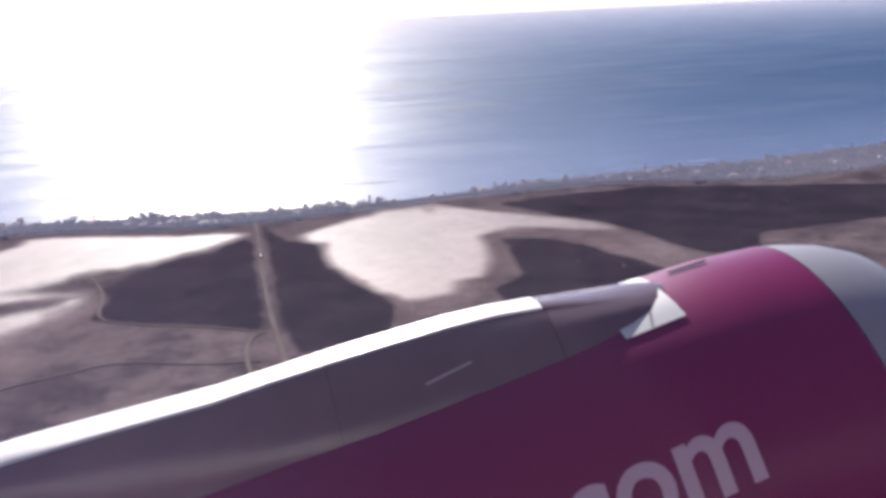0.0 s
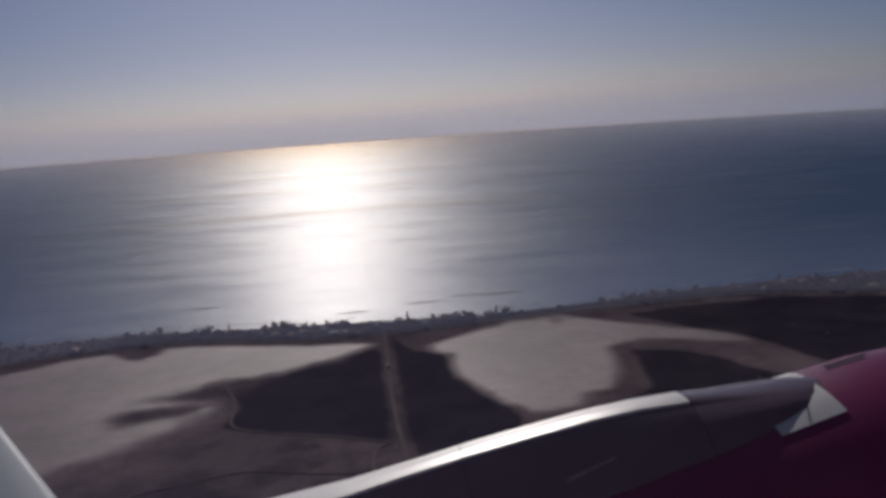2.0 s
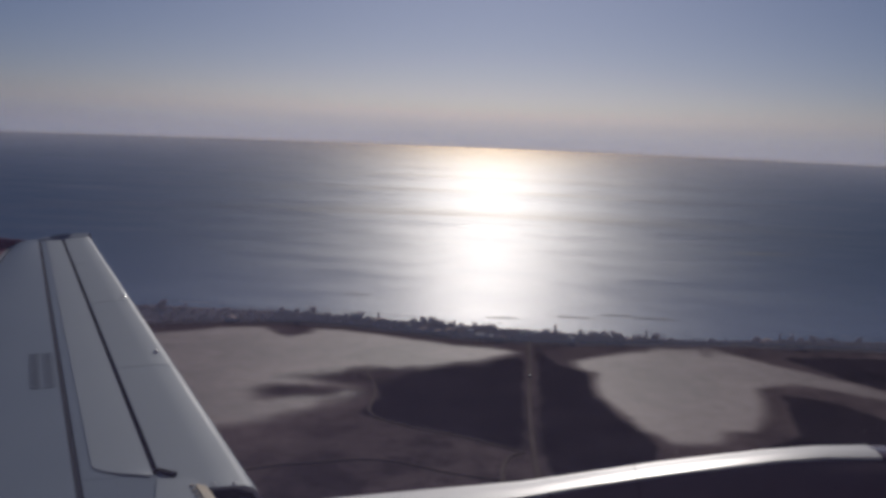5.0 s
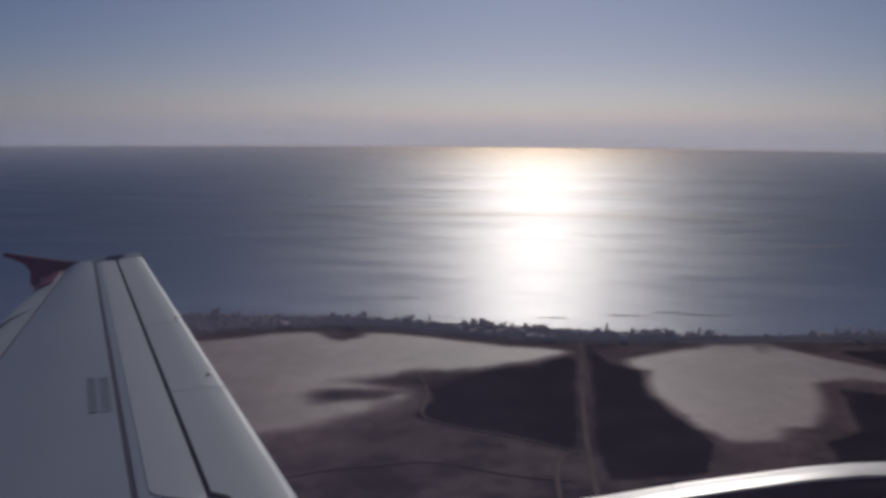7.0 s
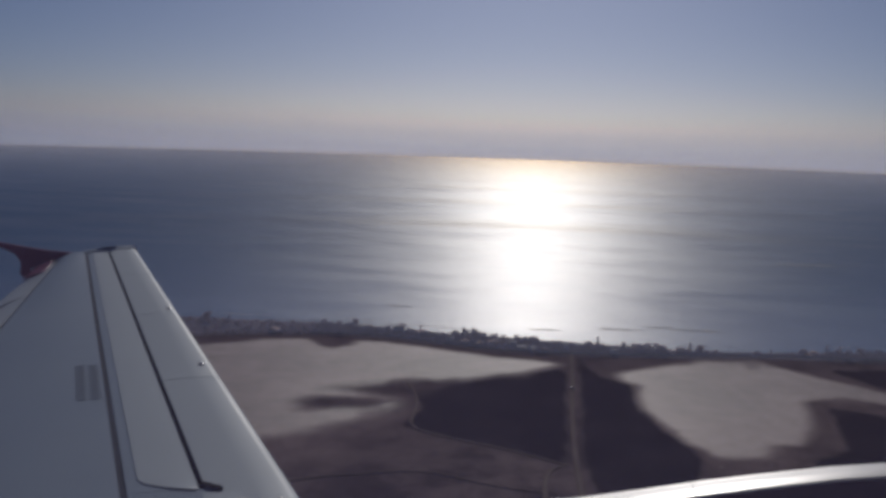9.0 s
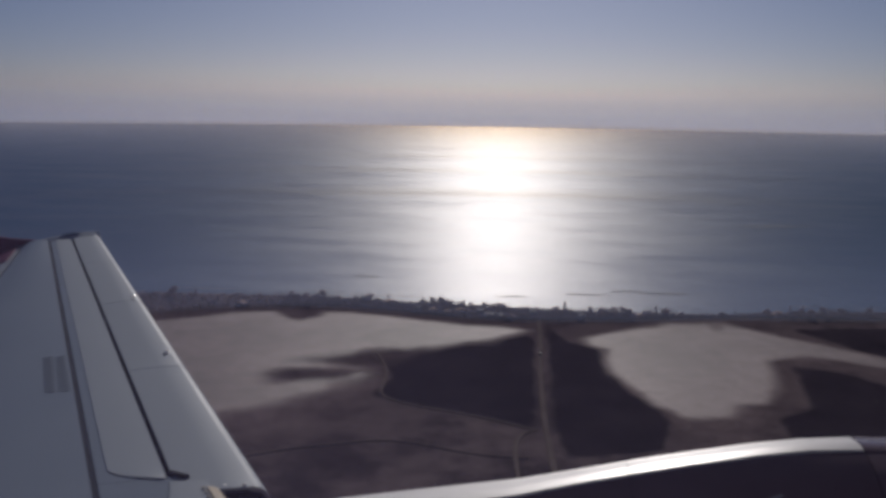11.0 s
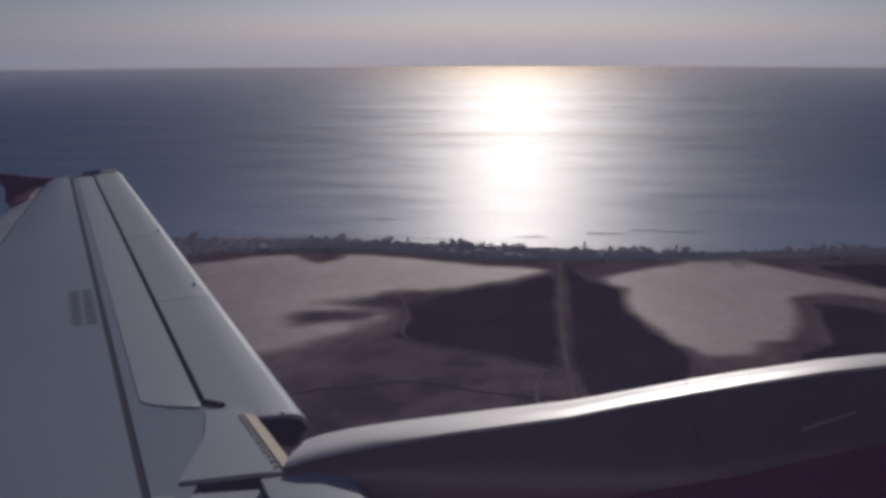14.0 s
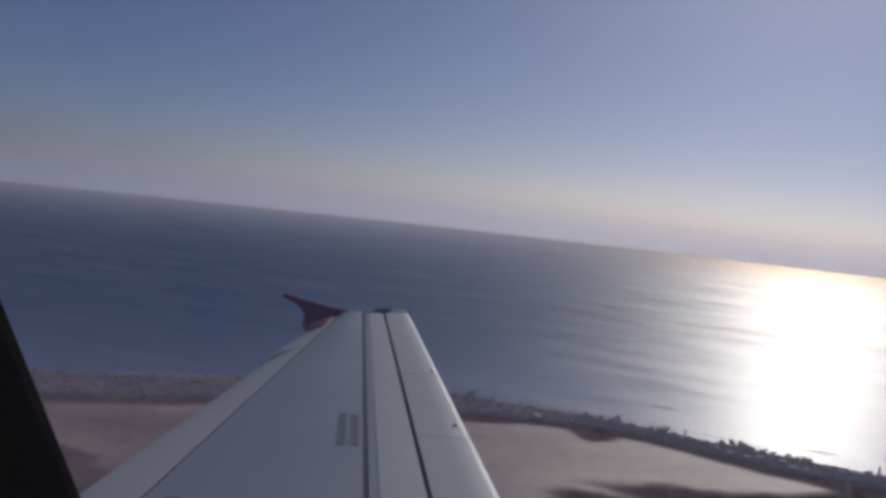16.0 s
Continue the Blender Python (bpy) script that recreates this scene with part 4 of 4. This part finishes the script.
def density(x):
    if 84 < x < 140:
        return 0.10
    if x < -190:
        return 0.16 + 0.25 * noise.noise((x * 0.02, 5.5, 0))
    return 0.55 + 0.45 * noise.noise((x * 0.02, 5.5, 0))


def set_tree(i, x, y, k):
    m = Matrix.Translation((x, y, land_height(x, y))) @ Matrix.Rotation(rng.uniform(0, 6.28), 4, "Z") @ Matrix.Diagonal((k, k, k * rng.uniform(0.85, 1.15), 1))
    src = protos[i]
    if i in fresh:
        fresh.discard(i)
        src.matrix_basis = m
        return
    made = copy_thing(src, m)
    made.matrix_basis = m


fresh = set(range(len(protos)))
count = 0
while count < 295:
    x = rng.uniform(-600, 540)
    y = strip_place(x)
    if y is None or rng.random() > density(x):
        continue
    set_tree(count % len(protos) if count < 7 else rng.randrange(len(protos)), x, y, rng.uniform(0.38, 0.74))
    count += 1

# low scrub, too many to count
bm_v, bm_f = [], []
ico = bmesh.new()
bmesh.ops.create_icosphere(ico, subdivisions=1, radius=1)
ico_v = [v.co.copy() for v in ico.verts]
ico_f = [[v.index for v in f.verts] for f in ico.faces]
ico.free()


def bush(x, y, r):
    k = len(bm_v)
    z = land_height(x, y)
    for c in ico_v:
        d = 1 + 0.35 * noise.noise((c.x * 2 + x, c.y * 2 + y, c.z * 2))
        bm_v.append((x + c.x * r * d, y + c.y * r * d, z + r * 0.35 + c.z * r * 0.7 * d))
    bm_f.extend([[k + i for i in f] for f in ico_f])


made = 0
while made < 8500:
    x = rng.uniform(-640, 580)
    y = strip_place(x)
    if y is None or rng.random() > (density(x) + 0.25 if x > -190 else 0.10):
        continue
    bush(x, y, rng.uniform(0.7, 2.2))
    made += 1
for _ in range(220):
    x, y = rng.uniform(-380, 390), rng.uniform(410, 715)
    if max(inside_distance(BIG_FLAT, x, y), inside_distance(SMALL_FLAT, x, y), inside_distance(DARK_FIELD, x, y)) < -4 and noise.noise((x * 0.02, y * 0.02, 2)) > 0.05:
        bush(x, y, rng.uniform(0.25, 0.6))
me = bpy.data.meshes.new("scrub")
me.from_pydata(bm_v, [], bm_f)
me.materials.append(leaf_b)
tagged(new("scrub", me), "low dusty scrub behind the beach and on the plain", "scrub", kind="stuff")


def make_house(w, d, h, gable):
    t = tagged(empty("house"), "small pale beach house with a tiled roof" if gable else "small white flat-roofed beach house", "house", "houses along the shore")
    bm = bmesh.new()
    box(bm, (0, 0, h / 2 - 0.3), (w, d, h + 0.6))
    bmesh.ops.bevel(bm, geom=bm.edges[:], offset=0.05, segments=1)
    part("wall", bm, plaster, t, smoothed=False)
    bm = bmesh.new()
    if gable:
        e = 0.4
        pts = [(-w / 2 - e, 0), (0, 1.7), (w / 2 + e, 0), (w / 2 + e, -0.2), (-w / 2 - e, -0.2)]
        bm.free()
        bm = loft([[(x, y, h + z) for x, z in pts] for y in (-d / 2 - e, d / 2 + e)])
        part("roof", bm, roof_tile, t, "faded tiled roof", False)
    else:
        for c, s_ in (((0, d / 2, 0), (w + 0.1, 0.25, 0.5)), ((0, -d / 2, 0), (w + 0.1, 0.25, 0.5)), ((w / 2, 0, 0), (0.25, d - 0.3, 0.5)), ((-w / 2, 0, 0), (0.25, d - 0.3, 0.5)), ((0, 0, -0.1), (w - 0.3, d - 0.3, 0.3))):
            box(bm, (c[0], c[1], h + 0.1 + c[2]), s_)
        part("roof", bm, plaster, t, "flat roof with a low parapet", False)
    for i in range(max(2, int(w / 3))):
        bm = bmesh.new()
        box(bm, (-w / 2 + (i + 0.7) * w / (int(w / 3) + 1), -d / 2 - 0.02, h * 0.55), (1.1, 0.12, 1.2))
        part("window", bm, pane_dark, t, smoothed=False)
    bm = bmesh.new()
    box(bm, (w * 0.36, -d / 2 - 0.02, 1.0), (0.95, 0.12, 2.05))
    part("door", bm, bark, t, smoothed=False)
    return t


kinds = [make_house(9, 7, 3.2, True), make_house(12, 8, 3.4, False), make_house(8, 7, 5.8, False), make_house(11, 8, 3.3, True)]
spots = [-215, -155, -131, -112, -90, -79, -69, -61, -54, -47, -40, -33, -26, -18, -11, -2, 9, 21, 36, 61, 150, 157, 250, 268, 285, 300, 318, 340, 365, 397, 430, 470, 520]
for i, x in enumerate(spots):
    y = along(SHORE_ROAD, x) + rng.uniform(7, 26 if x < 200 else 50)
    m = Matrix.Translation((x, y, land_height(x, y))) @ Matrix.Rotation(rng.uniform(-0.5, 0.5), 4, "Z") @ Matrix.Scale(0.75, 4)
    if i < 4:
        kinds[i].matrix_basis = m
    else:
        copy_thing(kinds[rng.randrange(4)], m)

# ---------------------------------------------------------------- a car on the dirt road
car = tagged(empty("car"), "small white car on the straight dirt road", "car")
CAR = [(-2.1, 0.55, 0.80), (-2.0, 0.35, 0.84), (-1.2, 0.30, 0.86), (1.3, 0.30, 0.86), (2.05, 0.35, 0.82), (2.1, 0.6, 0.74)]
tops = [0.85, 0.95, 1.0, 0.98, 0.85, 0.7]
bm = loft([[(w, x, lo), (w * 0.98, x, hi), (-w * 0.98, x, hi), (-w, x, lo)] for (x, lo, w), hi in zip(CAR, tops)])
part("body", bm, plaster, car)
bm = loft([[(0.80, x, 0.96), (0.62, x * 0.8 - 0.1, h), (-0.62, x * 0.8 - 0.1, h), (-0.80, x, 0.96)] for x, h in ((-1.7, 1.0), (-1.1, 1.42), (0.3, 1.46), (1.1, 1.0))])
part("cabin", bm, pane_dark, car, "dark glazed cabin")
for sx in (-1, 1):
    for sy in (-1.3, 1.35):
        bm = bmesh.new()
        bmesh.ops.create_cone(bm, segments=14, radius1=0.32, radius2=0.32, depth=0.2, cap_ends=True, matrix=Matrix.Translation((sx * 0.78, sy, 0.32)) @ Matrix.Rotation(radians(90), 4, "Y"))
        part("wheel", bm, gap_dark, car)
car.matrix_basis = Matrix.Translation((-4.6, 616, land_height(-4.6, 616) + 0.46))

# ---------------------------------------------------------------- low reefs off the beach
reef_stone = material("wet_reef_stone", (0.045, 0.045, 0.05), 0.5, 0, 0.3, 0.3, 2.0, 0.1)
for rx, ry, rl, rw, turn in ((27, 818, 17, 1.5, 0.05), (87, 832, 20, 1.6, 0.05), (57, 836, 12, 1.2, 0.2), (-30, 800, 12, 1.4, 0.1), (262, 1301, 46, 4.0, 0.2), (-149, 868, 11, 1.6, 0.0)):
    bm = bmesh.new()
    bmesh.ops.create_icosphere(bm, subdivisions=4, radius=1)
    for v in bm.verts:
        k = 1 + 0.5 * noise.noise((v.co.x * 3 + rx, v.co.y * 2 + ry, v.co.z * 2)) + 0.25 * noise.noise((v.co.x * 9 + rx, v.co.y * 5, v.co.z * 5))
        v.co = Vector((v.co.x * rl * k, v.co.y * rw * k, v.co.z * 0.55 * k))
    ob = part("reef", bm, reef_stone)
    ob.matrix_basis = Matrix.Translation((rx, ry, -0.75)) @ Matrix.Rotation(turn, 4, "Z")
    tagged(ob, "low dark wet reef just breaking the sea surface", "rock", "reefs off the beach")

# ---------------------------------------------------------------- broken lines of surf along the beach
foam = material("sea_foam", (0.62, 0.62, 0.62), 0.8, 0, 0.2, 0.2, 2.0, 0.05, spec=0.1)
wave_v, wave_f = [], []
for off, seed in ((2.5, 1.0), (11.0, 4.0), (21.0, 9.0)):
    last = None
    for x in np.arange(-520.0, 480.0, 2.5):
        on = noise.noise((x * 0.03, seed, 0.5)) + 0.4 * noise.noise((x * 0.13, seed, 2.5))
        y = coastline(x) + off + 5.0 * noise.noise((x * 0.025, seed, 7.0)) + 1.2 * noise.noise((x * 0.16, seed, 3.0))
        if on < 0.06:
            last = None
            continue
        w = 0.25 + 1.5 * min(0.5, on)
        k = len(wave_v)
        wave_v += [(x, y - w, -0.66), (x, y, -0.42), (x, y + w, -0.66)]
        if last is not None:
            wave_f += [(last, k, k + 1, last + 1), (last + 1, k + 1, k + 2, last + 2)]
        last = k
me = bpy.data.meshes.new("surf")
me.from_pydata(wave_v, [], wave_f)
me.materials.append(foam)
tagged(new("surf", me), "broken white lines of low surf along the beach", "surf", kind="stuff")
